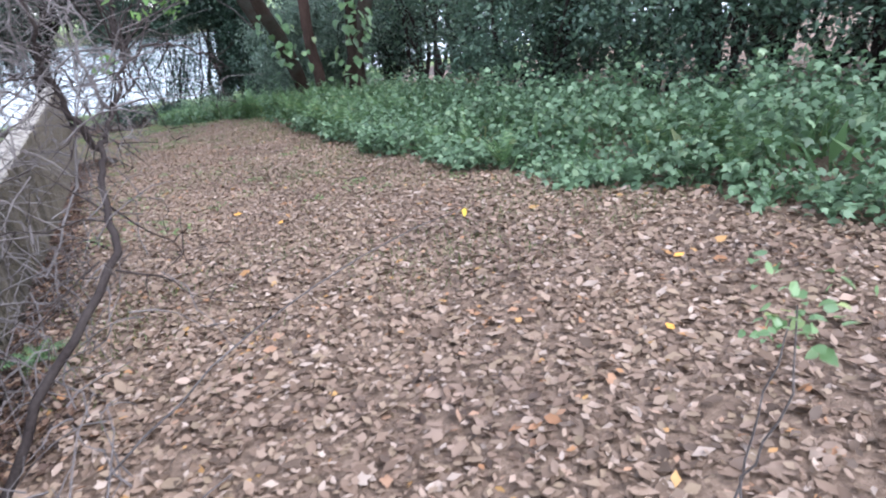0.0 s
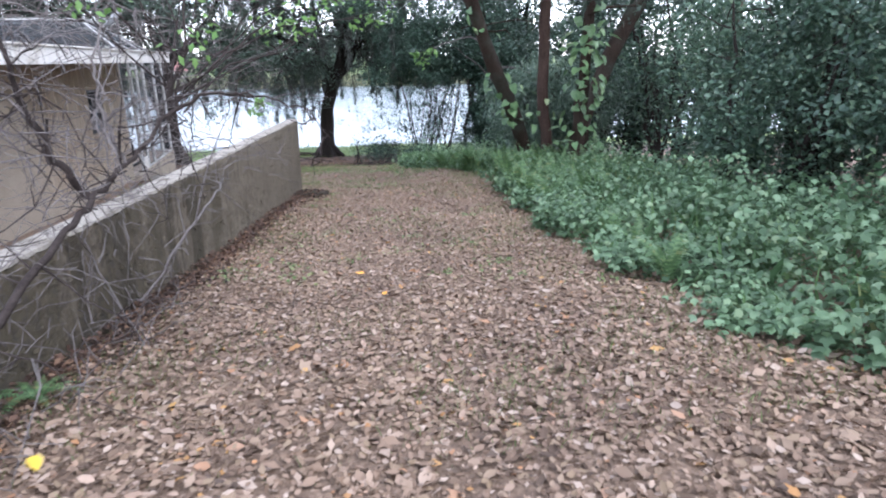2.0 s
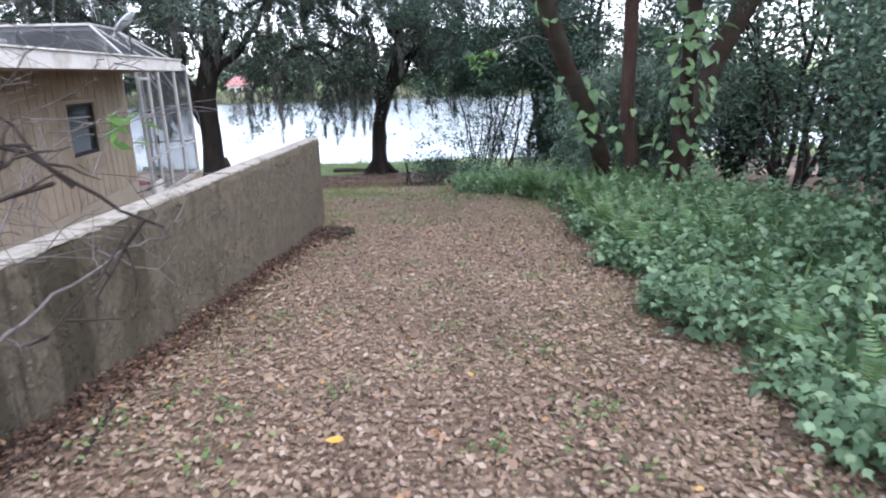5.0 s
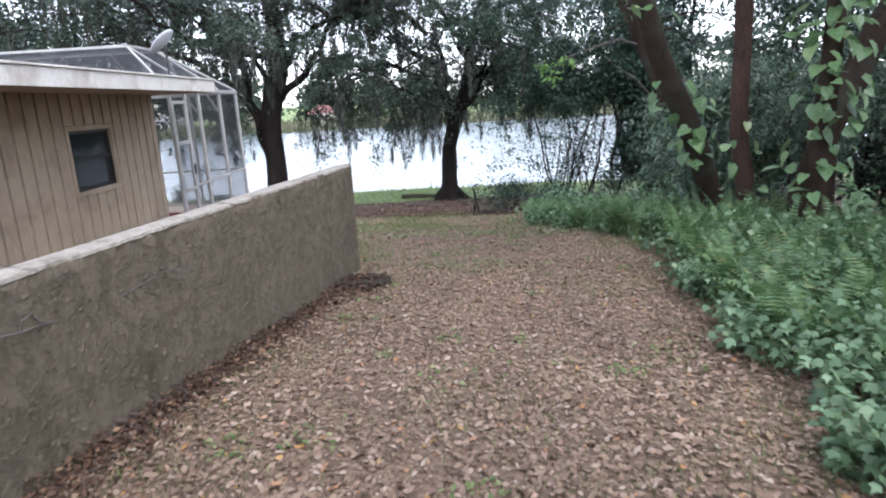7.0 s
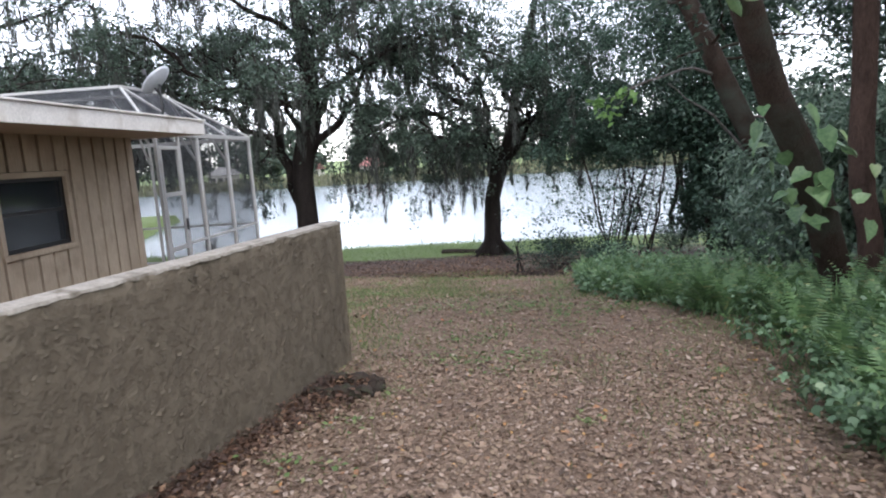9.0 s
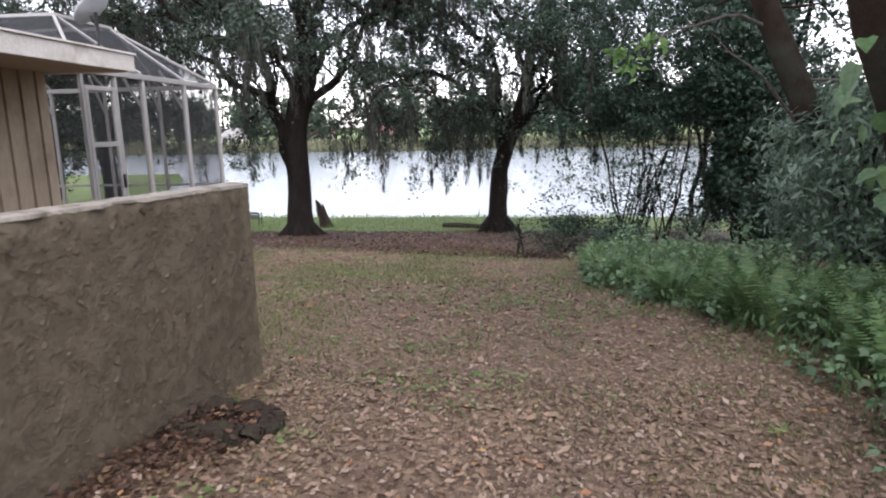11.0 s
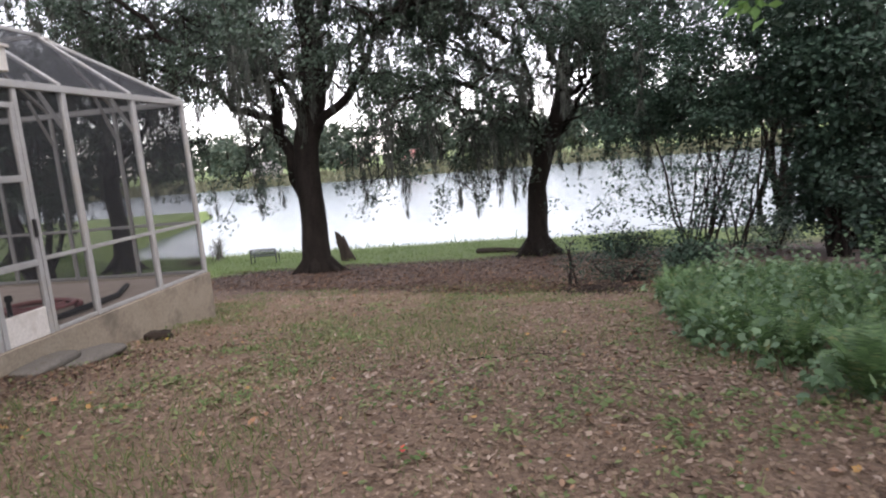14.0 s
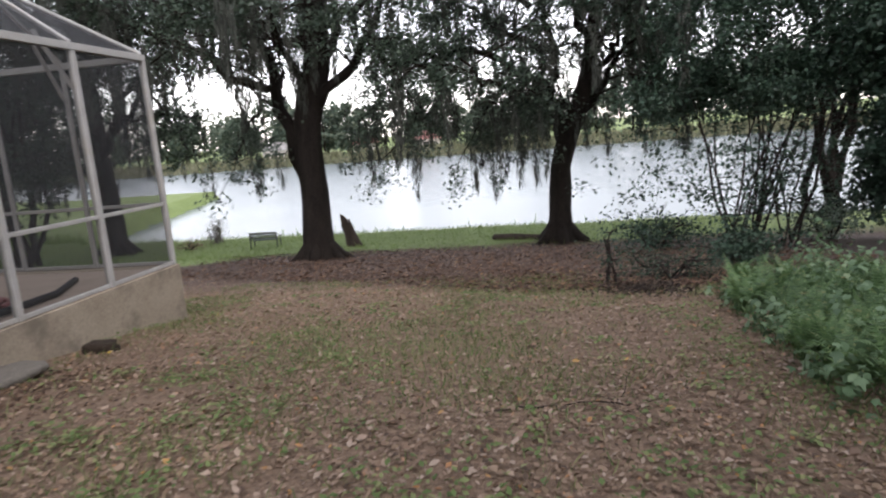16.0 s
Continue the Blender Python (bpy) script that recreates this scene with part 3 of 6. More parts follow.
def window(h, y0, y1, z0, z1):
    w = part("window", boxes(((HX - 0.02, y0 - 0.07, z1), (HX + 0.035, y1 + 0.07, z1 + 0.07)), ((HX - 0.02, y0 - 0.07, z0 - 0.07), (HX + 0.045, y1 + 0.07, z0)),
                             ((HX - 0.02, y0 - 0.07, z0), (HX + 0.035, y0, z1)), ((HX - 0.02, y1, z0), (HX + 0.035, y1 + 0.07, z1)), bevel=0.004), SIDING, h, "tan wooden window surround")
    x = HX - 0.05
    zm = (z0 + z1) / 2 + 0.02
    part("sash", boxes(((x - 0.02, y0, z0), (x + 0.02, y0 + 0.045, z1)), ((x - 0.02, y1 - 0.045, z0), (x + 0.02, y1, z1)), ((x - 0.02, y0 + 0.045, z0), (x + 0.02, y1 - 0.045, z0 + 0.045)),
                       ((x - 0.02, y0 + 0.045, z1 - 0.045), (x + 0.02, y1 - 0.045, z1)), ((x - 0.025, y0 + 0.045, zm - 0.02), (x + 0.025, y1 - 0.045, zm + 0.02)), bevel=0.003), DARK_METAL, w, "dark bronze window sash")
    part("pane", boxes(((x - 0.004, y0 + 0.045, z0 + 0.045), (x, y1 - 0.045, zm - 0.02))), GLASS, w, "dark window glass")
    part("pane", boxes(((x - 0.004, y0 + 0.045, zm + 0.02), (x, y1 - 0.045, z1 - 0.045))), GLASS, w, "dark window glass")
    if y1 - y0 > 0.6:
        part("lower_panel", boxes(((x - 0.1, y0 + 0.02, z0), (x - 0.09, y1 - 0.02, zm - 0.03))), LOWER_PANEL, w, "pale panel behind the lower pane")


house()


# ---- screened pool enclosure ----
EX, EY0, EY1, ED, ET, EM = -2.45, 17.26, 21.72, -1.34, 1.40, 2.34
EXW, IN, EYV = -8.4, 1.25, 19.0


def enclosure():
    e = empty("pool_enclosure", EX, 20, land(EX, 20), "white aluminium screened pool enclosure on a low block wall", "enclosure")
    w = 0.055

    def beam(name, a, b, ww=w, hh=None):
        bm = bmesh.new()
        bar(bm, a, b, ww, hh, 0.004)
        part(name, bm, ALU, e)
    posts = (17.60, 18.36, 19.09, 20.44)
    zb = ED + 0.004
    for y in posts:
        beam("post", (EX, y, zb), (EX, y, ET - 0.04), 0.07 if y > 19 else w, 0.07 if y > 19 else w)
    lake_posts = (-3.62, -4.76, -5.9, -7.04)
    for x in lake_posts:
        beam("post", (x, EY1, zb), (x, EY1, ET - 0.04))
    beam("corner_post", (EX, EY1, zb), (EX, EY1, ET - 0.04), 0.065)
    beam("corner_post", (EXW, EY1, zb), (EXW, EY1, ET - 0.04), 0.065)
    beam("eave_beam", (EX, EY0, ET), (EX, EY1 + 0.03, ET), 0.08)
    beam("eave_beam", (EX - 0.045, EY1, ET), (EXW, EY1, ET), 0.08)
    beam("eave_beam", (EXW, EY0, ET), (EXW, EY1 - 0.045, ET), 0.08)
    # rails between the posts
    ys = (18.36, 19.09, 20.44, EY1)
    for a, b in zip(ys, ys[1:]):
        beam("rail", (EX, a + 0.04, -0.50), (EX, b - 0.04, -0.50), 0.045)
        beam("sill_rail", (EX, a + 0.04, zb + 0.025), (EX, b - 0.04, zb + 0.025), 0.045)
    xs = (EX, *lake_posts, EXW)
    for a, b in zip(xs, xs[1:]):
        beam("rail", (a - 0.04, EY1, -0.50), (b + 0.04, EY1, -0.50), 0.045)
        beam("sill_rail", (a - 0.04, EY1, zb + 0.025), (b + 0.04, EY1, zb + 0.025), 0.045)
    # mansard roof: hips, rafters and a flat top
    hips = ((EX, EY1, EX - IN, EY1 - IN), (EXW, EY1, EXW + IN, EY1 - IN))
    for a, b, c, d in hips:
        beam("hip_beam", (a, b, ET + 0.045), (c, d, EM), 0.05)
    for y in (19.09, 20.44):
        beam("rafter", (EX, y, ET + 0.045), (EX - IN, y, EM), 0.045)
        beam("brace", (EX - 0.04, y, ET - 0.45), (EX - 0.42, y, ET + 0.22), 0.04)
    for x in lake_posts:
        beam("rafter", (x, EY1, ET + 0.045), (x, EY1 - IN, EM), 0.045)
        beam("brace", (x, EY1 - 0.04, ET - 0.45), (x, EY1 - 0.42, ET + 0.22), 0.04)
    beam("ridge_beam", (EX - IN, EYV, EM + 0.03), (EX - IN, EY1 - IN, EM + 0.03), 0.05)
    beam("ridge_beam", (EX - IN - 0.03, EY1 - IN, EM + 0.03), (EXW + IN, EY1 - IN, EM + 0.03), 0.05)
    beam("valley_beam", (EX, 17.55, ET + 0.045), (EX - IN, EYV, EM), 0.045)
    beam("house_beam", (EX - IN - 0.03, EYV, EM + 0.03), (EXW + IN, EYV, EM + 0.03), 0.05)

    def sheet(name, mat, *pts):
        bm = bmesh.new()
        bm.faces.new([bm.verts.new(p) for p in pts])
        part(name, bm, mat, e, "fine dark insect screen")
    for a, b in zip((17.60, *ys), (18.36, *ys[1:])):
        if a != b:
            sheet("screen", SCREEN, (EX, a + 0.03, zb), (EX, b - 0.03, zb), (EX, b - 0.03, ET), (EX, a + 0.03, ET))
    for a, b in zip(xs, xs[1:]):
        sheet("screen", SCREEN, (a - 0.03, EY1, zb), (b + 0.03, EY1, zb), (b + 0.03, EY1, ET), (a - 0.03, EY1, ET))
    z0 = ET + 0.05
    sheet("roof_screen", ROOF_SCREEN, (EX, EY0 + 0.25, z0), (EX, EY1, z0), (EX - IN, EY1 - IN, EM + 0.01), (EX - IN, EYV, EM + 0.01))
    sheet("roof_screen", ROOF_SCREEN, (EXW, EY0 + 0.25, z0 + 0.2), (EX, EY0 + 0.25, z0), (EX - IN, EYV, EM + 0.01), (EXW + IN, EYV, EM + 0.01))
    sheet("roof_screen", ROOF_SCREEN, (EX, EY1, z0), (EXW, EY1, z0), (EXW + IN, EY1 - IN, EM + 0.01), (EX - IN, EY1 - IN, EM + 0.01))
    sheet("roof_screen", ROOF_SCREEN, (EX - IN, EYV, EM + 0.01), (EX - IN, EY1 - IN, EM + 0.01), (EXW + IN, EY1 - IN, EM + 0.01), (EXW + IN, EYV, EM + 0.01))
    # door
    d = part("door", boxes(((EX - 0.02, 17.64, zb), (EX + 0.03, 17.70, 1.2)), ((EX - 0.02, 18.26, zb), (EX + 0.03, 18.32, 1.2)), ((EX - 0.02, 17.70, 1.14), (EX + 0.03, 18.26, 1.2)),
                           ((EX - 0.02, 17.70, 0.36), (EX + 0.03, 18.26, 0.43)), ((EX - 0.02, 17.70, -0.56), (EX + 0.03, 18.26, -0.49)), bevel=0.004), ALU, e, "white screen door")
    part("kick_plate", boxes(((EX - 0.01, 17.70, zb), (EX + 0.02, 18.26, -1.02)), bevel=0.004), FASCIA, d, "white kick plate")
    part("handle", boxes(((EX + 0.03, 18.27, -0.25), (EX + 0.07, 18.30, -0.05)), bevel=0.006), DARK_METAL, d, "dark door handle")
    # low block wall and deck
    n = 0.16
    for lo, hi in (((EX - n, 17.06, -2.7), (EX + 0.06, EY1 + 0.06, ED)), ((EXW, EY1 - n, -2.9), (EX - n, EY1 + 0.06, ED)), ((EXW - 0.06, 17.06, -2.9), (EXW, EY1 + 0.06, ED))):
        part("knee_wall", boxes((lo, hi), bevel=0.008), KNEE, e, "pale painted block wall")
    part("deck", boxes(((EXW, 17.06, -2.6), (EX - n, EY1 - n, ED - 0.012))), DECK, e, "pale concrete pool deck")
    return e


enclosure()


# ---- trees ----
def moss_strands(rng, anchors, length, name, parent):
    """Tufts of hanging moss: many thin strands that draw together towards a ragged tip."""
    P, D, S = [], [], []
    for a in anchors:
        ln = length * rng.uniform(0.35, 1.25)
        n = int(26 + 40 * ln)
        f = rng.random(n) ** 0.9
        off = rng.normal(0, 1, (n, 2)) * (0.11 * (1 - 0.85 * f) + 0.012)[:, None]
        P.append(np.column_stack([a[0] + off[:, 0], a[1] + off[:, 1], a[2] - f * ln]))
        D.append(np.column_stack([rng.normal(0, 0.16, (n, 2)), -np.ones(n)]))
        S.append(rng.uniform(0.14, 0.36, n) * (0.6 + 0.4 * ln))
    P, D, S = np.concatenate(P), np.concatenate(D), np.concatenate(S)
    N = np.column_stack([rng.normal(0, 1, (len(P), 2)), np.full(len(P), 0.1)])
    return link_mesh(name, leaves_mesh(name, "strand", P, D, N, S), MOSS, parent, "grey-green hanging moss")


def oak(x, y, trunk, limbs, seed, reach, leafcount, label, sprays=(), fine=False):
    """trunk: points of the bole with radii; limbs: main limbs from a height to an end."""
    rng = np.random.default_rng(seed)
    z = float(land(x, y))
    t = empty("oak_tree", x, y, z, label, "tree", "lakeside oaks")
    wood = Wood()
    pts = np.array([p[:3] for p in trunk], float) + (x, y, z)
    rad = np.array([p[3] for p in trunk])
    k = np.linspace(0, len(pts) - 1, 16)
    pts = np.stack([np.interp(k, np.arange(len(pts)), pts[:, c]) for c in range(3)], 1)
    rad = np.interp(k, np.arange(len(rad)), rad)
    wood.tube(pts, rad, 14)
    for a in np.linspace(0.3, 6.0, 6):
        d = np.array([math.cos(a), math.sin(a), 0])
        wood.tube([pts[0] + d * 0.2 + (0, 0, 0.95), pts[0] + d * 0.42 + (0, 0, 0.5), pts[0] + d * 0.68 + (0, 0, 0.27), pts[0] + d * 1.15 + (0, 0, 0.05)], [0.10, 0.19, 0.16, 0.05], 7)
    part_trunk = link_mesh("trunk", wood.mesh("trunk"), OAK_BARK, t, smooth=True)
    tips, moss_at = [], []
    for a, b, r in limbs:
        lw = Wood()
        a, b = np.array(a, float) + (x, y, z), np.array(b, float) + (x, y, z)
        main = lw.tube(bent(rng, a, b, 12, 0.25, 0.10), np.linspace(r, r * 0.3, 12), 8)
        ln = np.linalg.norm(b - a)
        for _ in range(int(5 + ln * 1.3)):
            f = rng.uniform(0.25, 1.0)
            s = main[int(f * 11)]
            out = unit(rng, 1)[0] * (1, 1, 0.45) + (b - a) / ln * 0.6
            out[2] += 0.05 - 0.25 * rng.random()
            e = s + out / np.linalg.norm(out) * rng.uniform(1.2, 3.0)
            br = lw.tube(bent(rng, s, e, 7, 0.1, 0.12), np.linspace(r * 0.28, 0.012, 7), 5)
            tips.append(e)
            moss_at.append(br[rng.integers(2, 7)])
            for _ in range(3):
                s2 = br[rng.integers(2, 7)]
                e2 = s2 + unit(rng, 1)[0] * (1, 1, 0.6) * rng.uniform(0.6, 1.5) - (0, 0, 0.25)
                lw.tube(bent(rng, s2, e2, 5, 0, 0.12), np.linspace(0.02, 0.006, 5), 4)
                tips.append(e2)
                tips.append((s2 + e2) / 2)
                if rng.random() < 0.5:
                    moss_at.append(e2)
        link_mesh("limb", lw.mesh("limb"), OAK_BARK, t, smooth=True)
    # drooping outer sprays that hang lower
    droop = []
    for a, b in sprays:
        sw = Wood()
        a, b = np.array(a, float) + (x, y, z), np.array(b, float) + (x, y, z + 0.7)
        p = sw.tube(bent(rng, a, b, 9, 0.35, 0.08), np.linspace(0.06, 0.012, 9), 5)
        for q in p[2:]:
            for _ in range(3):
                e = q + np.array([*rng.normal(0, 0.45, 2), rng.uniform(-1.0, 0.2)])
                sw.tube(bent(rng, q, e, 4, 0, 0.1), np.linspace(0.014, 0.004, 4), 4)
                droop.append(e)
                if rng.random() < 0.4:
                    moss_at.append(e)
        link_mesh("drooping_bough", sw.mesh("drooping_bough"), OAK_BARK, t, smooth=True)
    tips = np.array(tips)
    per = max(20, int(leafcount / len(tips) * 1.2))
    tips = tips[rng.random(len(tips)) < 0.70]
    P = clumps(rng, tips, 0.68, per, 0.6)
    # the inside of the crown stays open, so that the limbs show
    near = np.hypot(P[:, 0] - x, P[:, 1] - y) < 2.7
    P = P[~(near & (P[:, 2] < z + 6.6) & (rng.random(len(P)) < 0.93))]
    P = P[P[:, 2] > z + 3.0]
    if fine and x < 0:
        P = P[~((P[:, 0] < x - 1.3) & (P[:, 2] < z + 6.6) & (rng.random(len(P)) < 0.75))]
    if droop:
        P = np.concatenate([P, clumps(rng, droop, 0.5, 80 if fine else 50, 0.8)])
    if fine:
        # thin outer sprays that close the top of the crown
        u = unit(rng, 220) * (0.72 + 0.28 * rng.random((220, 1)))
        C = np.stack([x + (1.6 if x > 0 else 0.5) + 0.86 * reach * u[:, 0], y + 0.7 * reach * u[:, 1], z + 8.2 + 3.6 * u[:, 2]], 1)
        C = C[(C[:, 2] > z + 5.6) & (C[:, 0] > x - 0.45 * reach)]
        P = np.concatenate([P, clumps(rng, C, 0.8, 85, 0.55)])
    foliage("crown", rng, P, "simple", 0.115 if fine else 0.17, OAK, t, 0.35, "small dark-green oak leaves")
    moss_at = [q for q in moss_at if q[2] > z + 2.9]
    moss_strands(rng, np.array(moss_at), 1.45, "hanging_moss", t)
    return t


oak(-4.3, 32.1,
    [(0, 0, -0.2, 0.72), (0, 0, 0.25, 0.52), (0.02, 0, 1.2, 0.42), (0.06, 0, 2.2, 0.40), (0.0, 0, 3.3, 0.40), (0.15, 0, 4.4, 0.42), (0.55, 0, 5.6, 0.40), (0.65, 0.2, 7.0, 0.36), (0.3, 0.3, 9.5, 0.26), (0.2, 0.3, 12, 0.16)],
    [((-0.25, 0, 2.4), (-1.9, -0.8, 8.4), 0.24), ((-0.85, -0.2, 5.0), (-5.6, -1.5, 7.6), 0.13), ((0.55, 0, 4.3), (3.6, -1.2, 7.6), 0.17), ((0.5, 0, 5.6), (5.2, 0.8, 8.8), 0.15), ((0.5, 0, 6.2), (-3.4, 2.6, 9.4), 0.16),
     ((0.6, 0.2, 7.0), (2.2, -3.0, 10), 0.15), ((-1.4, -0.5, 6.6), (-4.8, -3.4, 9.0), 0.12), ((0.4, 0.3, 8.5), (-2.0, -3.4, 10.4), 0.13), ((0.3, 0.3, 9.0), (4.4, 2.0, 11), 0.13), ((-1.6, -0.6, 7.6), (-7.4, 1.5, 9.6), 0.12), ((0.3, 0, 5.0), (0.6, -4.6, 7.2), 0.12)],
    11, 7.0, 76000, "large dark live oak hung with grey moss",
    [((-4.2, -1.2, 7.0), (-6.2, -1.0, 4.4)), ((2.2, -0.8, 6.4), (3.6, -1.4, 3.4)), ((-1.0, -0.5, 4.6), (-1.9, -1.0, 2.2))], True)
oak(3.0, 34.5,
    [(0, 0, -0.2, 0.60), (0, 0, 0.25, 0.44), (0.05, 0, 1.3, 0.33), (0.10, 0, 2.4, 0.32), (0.3, 0, 3.2, 0.34), (0.75, 0, 4.2, 0.27), (1.1, 0, 5.5, 0.23), (1.3, 0, 7.0, 0.21), (2.0, 0.2, 9.0, 0.16), (2.4, 0.3, 11.5, 0.1)],
    [((0.1, 0, 2.6), (-0.4, -0.4, 7.6), 0.19), ((0.5, 0, 3.3), (2.2, -0.6, 6.2), 0.15), ((0.9, 0, 5.2), (2.9, -0.8, 7.6), 0.13), ((-0.1, -0.2, 4.6), (-4.6, -1.6, 6.2), 0.13), ((-0.3, -0.3, 6.0), (-3.4, 1.6, 8.4), 0.12),
     ((1.2, 0, 6.4), (-1.6, -3.0, 9.0), 0.12), ((1.3, 0, 7.0), (4.8, 1.5, 9.4), 0.12), ((-0.4, -0.4, 7.0), (-5.4, -2.0, 9.6), 0.11), ((0.2, 0, 4.0), (-2.4, -3.6, 5.6), 0.11), ((1.0, 0, 5.0), (1.8, -3.6, 7.0), 0.11)],
    12, 5.4, 80000, "leaning dark live oak hung with grey moss",
    [((-2.6, -1.0, 5.4), (-5.2, -2.0, 2.4)), ((-1.6, -0.6, 5.0), (-3.0, -1.6, 2.0)), ((-3.4, -1.4, 5.8), (-6.0, -1.2, 3.6)), ((-0.4, -0.4, 5.0), (-1.2, -1.2, 2.6)), ((2.2, -0.6, 6.0), (3.4, -1.0, 2.6)), ((2.4, -0.6, 7.0), (4.4, -0.4, 4.0)), ((3.4, 1.0, 8.6), (5.2, 0.6, 5.4))], True)


def leaning_tree(name, spec, sides, bark, label, category, group=""):
    """A bare bole given as points with radii, from the ground up."""
    rng = np.random.default_rng(int(abs(spec[0][0]) * 100))
    b = spec[0]
    t = empty(name, b[0], b[1], float(land(b[0], b[1])), label, category, group)
    pts = np.array([s[:3] for s in spec], float)
    rad = np.array([s[3] for s in spec], float)
    k = np.linspace(0, len(pts) - 1, 14)
    P = np.stack([np.interp(k, np.arange(len(pts)), pts[:, c]) for c in range(3)], 1)
    P[1:-1] += rng.normal(0, 0.015, (12, 3))
    w = Wood()
    w.tube(P, np.interp(k, np.arange(len(rad)), rad), sides)
    link_mesh("trunk", w.mesh("trunk"), bark, t, smooth=True)
    return t, P


def vine_leaves(t, rng, P, lo, hi, n, size, bole=0.14):
    """Large heart-shaped climbing leaves on a bole, each of its own."""
    T, F = SHAPES["heart"]
    me = mesh_np("vine_leaf", T, F)
    for i in range(n):
        z = rng.uniform(lo, hi)
        c = np.array([np.interp(z, P[:, 2], P[:, 0]), np.interp(z, P[:, 2], P[:, 1]), z])
        a = rng.normal(-1.9, 0.95)
        out = np.array([math.cos(a), math.sin(a), 0.0])
        p = c + out * (bole + rng.uniform(0.02, 0.34))
        s = 0.86 * size * rng.uniform(0.6, 1.25)
        d = Vector((out[0] * 0.5 + rng.normal(0, 0.4), out[1] * 0.5 + rng.normal(0, 0.4), -0.45 + rng.normal(0, 0.4))).normalized()
        nrm = Vector((out[0] + rng.normal(0, 0.3), out[1] + rng.normal(0, 0.3), 1.0 + rng.normal(0, 0.5))).normalized()
        sd = d.cross(nrm).normalized()
        nrm = sd.cross(d)
        ob = new("leaf", me)
        if not me.materials:
            me.materials.append(BIG_VINE)
        ob.parent = t
        ob.matrix_parent_inverse = t.matrix_world.inverted()
        ob.matrix_world = Matrix.Translation(p) @ Matrix((sd, d, nrm)).transposed().to_4x4() @ Matrix.Scale(s, 4)


def vine_material():
    m, nt, b, out = node_mat("climbing_vine_leaf")
    r = nt.nodes.new("ShaderNodeObjectInfo").outputs["Random"]
    col = ramp(nt, r, ((0.0, (0.055, 0.12, 0.05)), (0.5, (0.10, 0.19, 0.08)), (0.88, (0.18, 0.29, 0.13)), (1.0, (0.34, 0.42, 0.20))))
    col = mixed(nt, 0.3, col, ramp(nt, noise_tex(nt, 30, 4), ((0.35, (0.08, 0.15, 0.06)), (0.65, (0.30, 0.40, 0.18)))))
    nt.links.new(col, b.inputs["Base Color"])
    b.inputs["Roughness"].default_value = 0.38
    tr = nt.nodes.new("ShaderNodeBsdfTranslucent")
    nt.links.new(col, tr.inputs[0])
    mx = nt.nodes.new("ShaderNodeMixShader")
    mx.inputs[0].default_value = 0.3
    nt.links.new(b.outputs[0], mx.inputs[1])
    nt.links.new(tr.outputs[0], mx.inputs[2])
    nt.links.new(mx.outputs[0], out.inputs[0])
    return m


BIG_VINE = vine_material()
vr = np.random.default_rng(21)
tA, PA = leaning_tree("vine_tree", [(6.9, 14.9, -1.5, 0.21), (6.74, 14.75, -1.1, 0.165), (6.15, 14.15, 0.1, 0.15), (5.32, 13.45, 1.4, 0.135), (4.72, 12.85, 2.6, 0.13), (4.1, 12.1, 4.2, 0.12), (3.2, 11.4, 7.0, 0.09)], 12, VINE_BARK, "leaning brown tree trunk with large climbing leaves", "tree", "vine-clad trees")
vine_leaves(tA, vr, PA, -0.15, 1.0, 28, 0.25)
vine_leaves(tA, vr, PA, 1.7, 2.8, 12, 0.22)
tB, PB = leaning_tree("vine_tree", [(7.6, 15.6, -1.5, 0.17), (7.58, 15.6, -1.0, 0.145), (7.45, 15.6, 0.0, 0.14), (7.40, 15.6, 1.9, 0.135), (7.5, 15.6, 4.5, 0.12), (7.6, 15.6, 8, 0.09)], 12, PINE_BARK, "straight reddish-brown tree trunk", "tree", "vine-clad trees")
vine_leaves(tB, vr, PB, -0.7, 0.5, 8, 0.24)
tC, PC = leaning_tree("vine_tree", [(7.38, 13.3, -1.4, 0.26), (7.38, 13.3, -1.0, 0.21), (7.40, 13.3, -0.3, 0.19), (7.39, 13.3, 0.43, 0.125), (7.42, 13.3, 1.9, 0.115), (7.5, 13.4, 4.5, 0.10), (7.5, 13.5, 8, 0.07)], 12, VINE_BARK, "dark forked tree trunk thick with large climbing leaves", "tree", "vine-clad trees")
vine_leaves(tC, vr, PC, -0.9, 1.9, 105, 0.26, 0.16)
vine_leaves(tC, vr, PC, 1.9, 3.6, 14, 0.26)
tD, PD = leaning_tree("vine_tree", [(7.5, 13.8, -1.4, 0.2), (7.6, 14.0, -0.64, 0.19), (7.95, 14.0, 0.38, 0.18), (8.5, 14.0, 1.65, 0.17), (9.05, 14.0, 2.65, 0.165), (9.9, 14.1, 4.4, 0.14), (10.5, 14.2, 7, 0.1)], 12, VINE_BARK, "leaning dark tree trunk", "tree", "vine-clad trees")
tE, PE = leaning_tree("tree", [(8.35, 18.1, -2.0, 0.2), (8.0, 18.15, -1.0, 0.18), (7.5, 18.25, 0.0, 0.17), (6.65, 18.5, 2.0, 0.16), (5.8, 18.8, 4.2, 0.14), (5.2, 19.0, 8, 0.08)], 10, VINE_BARK, "pale brown leaning tree trunk behind shrubs", "tree")


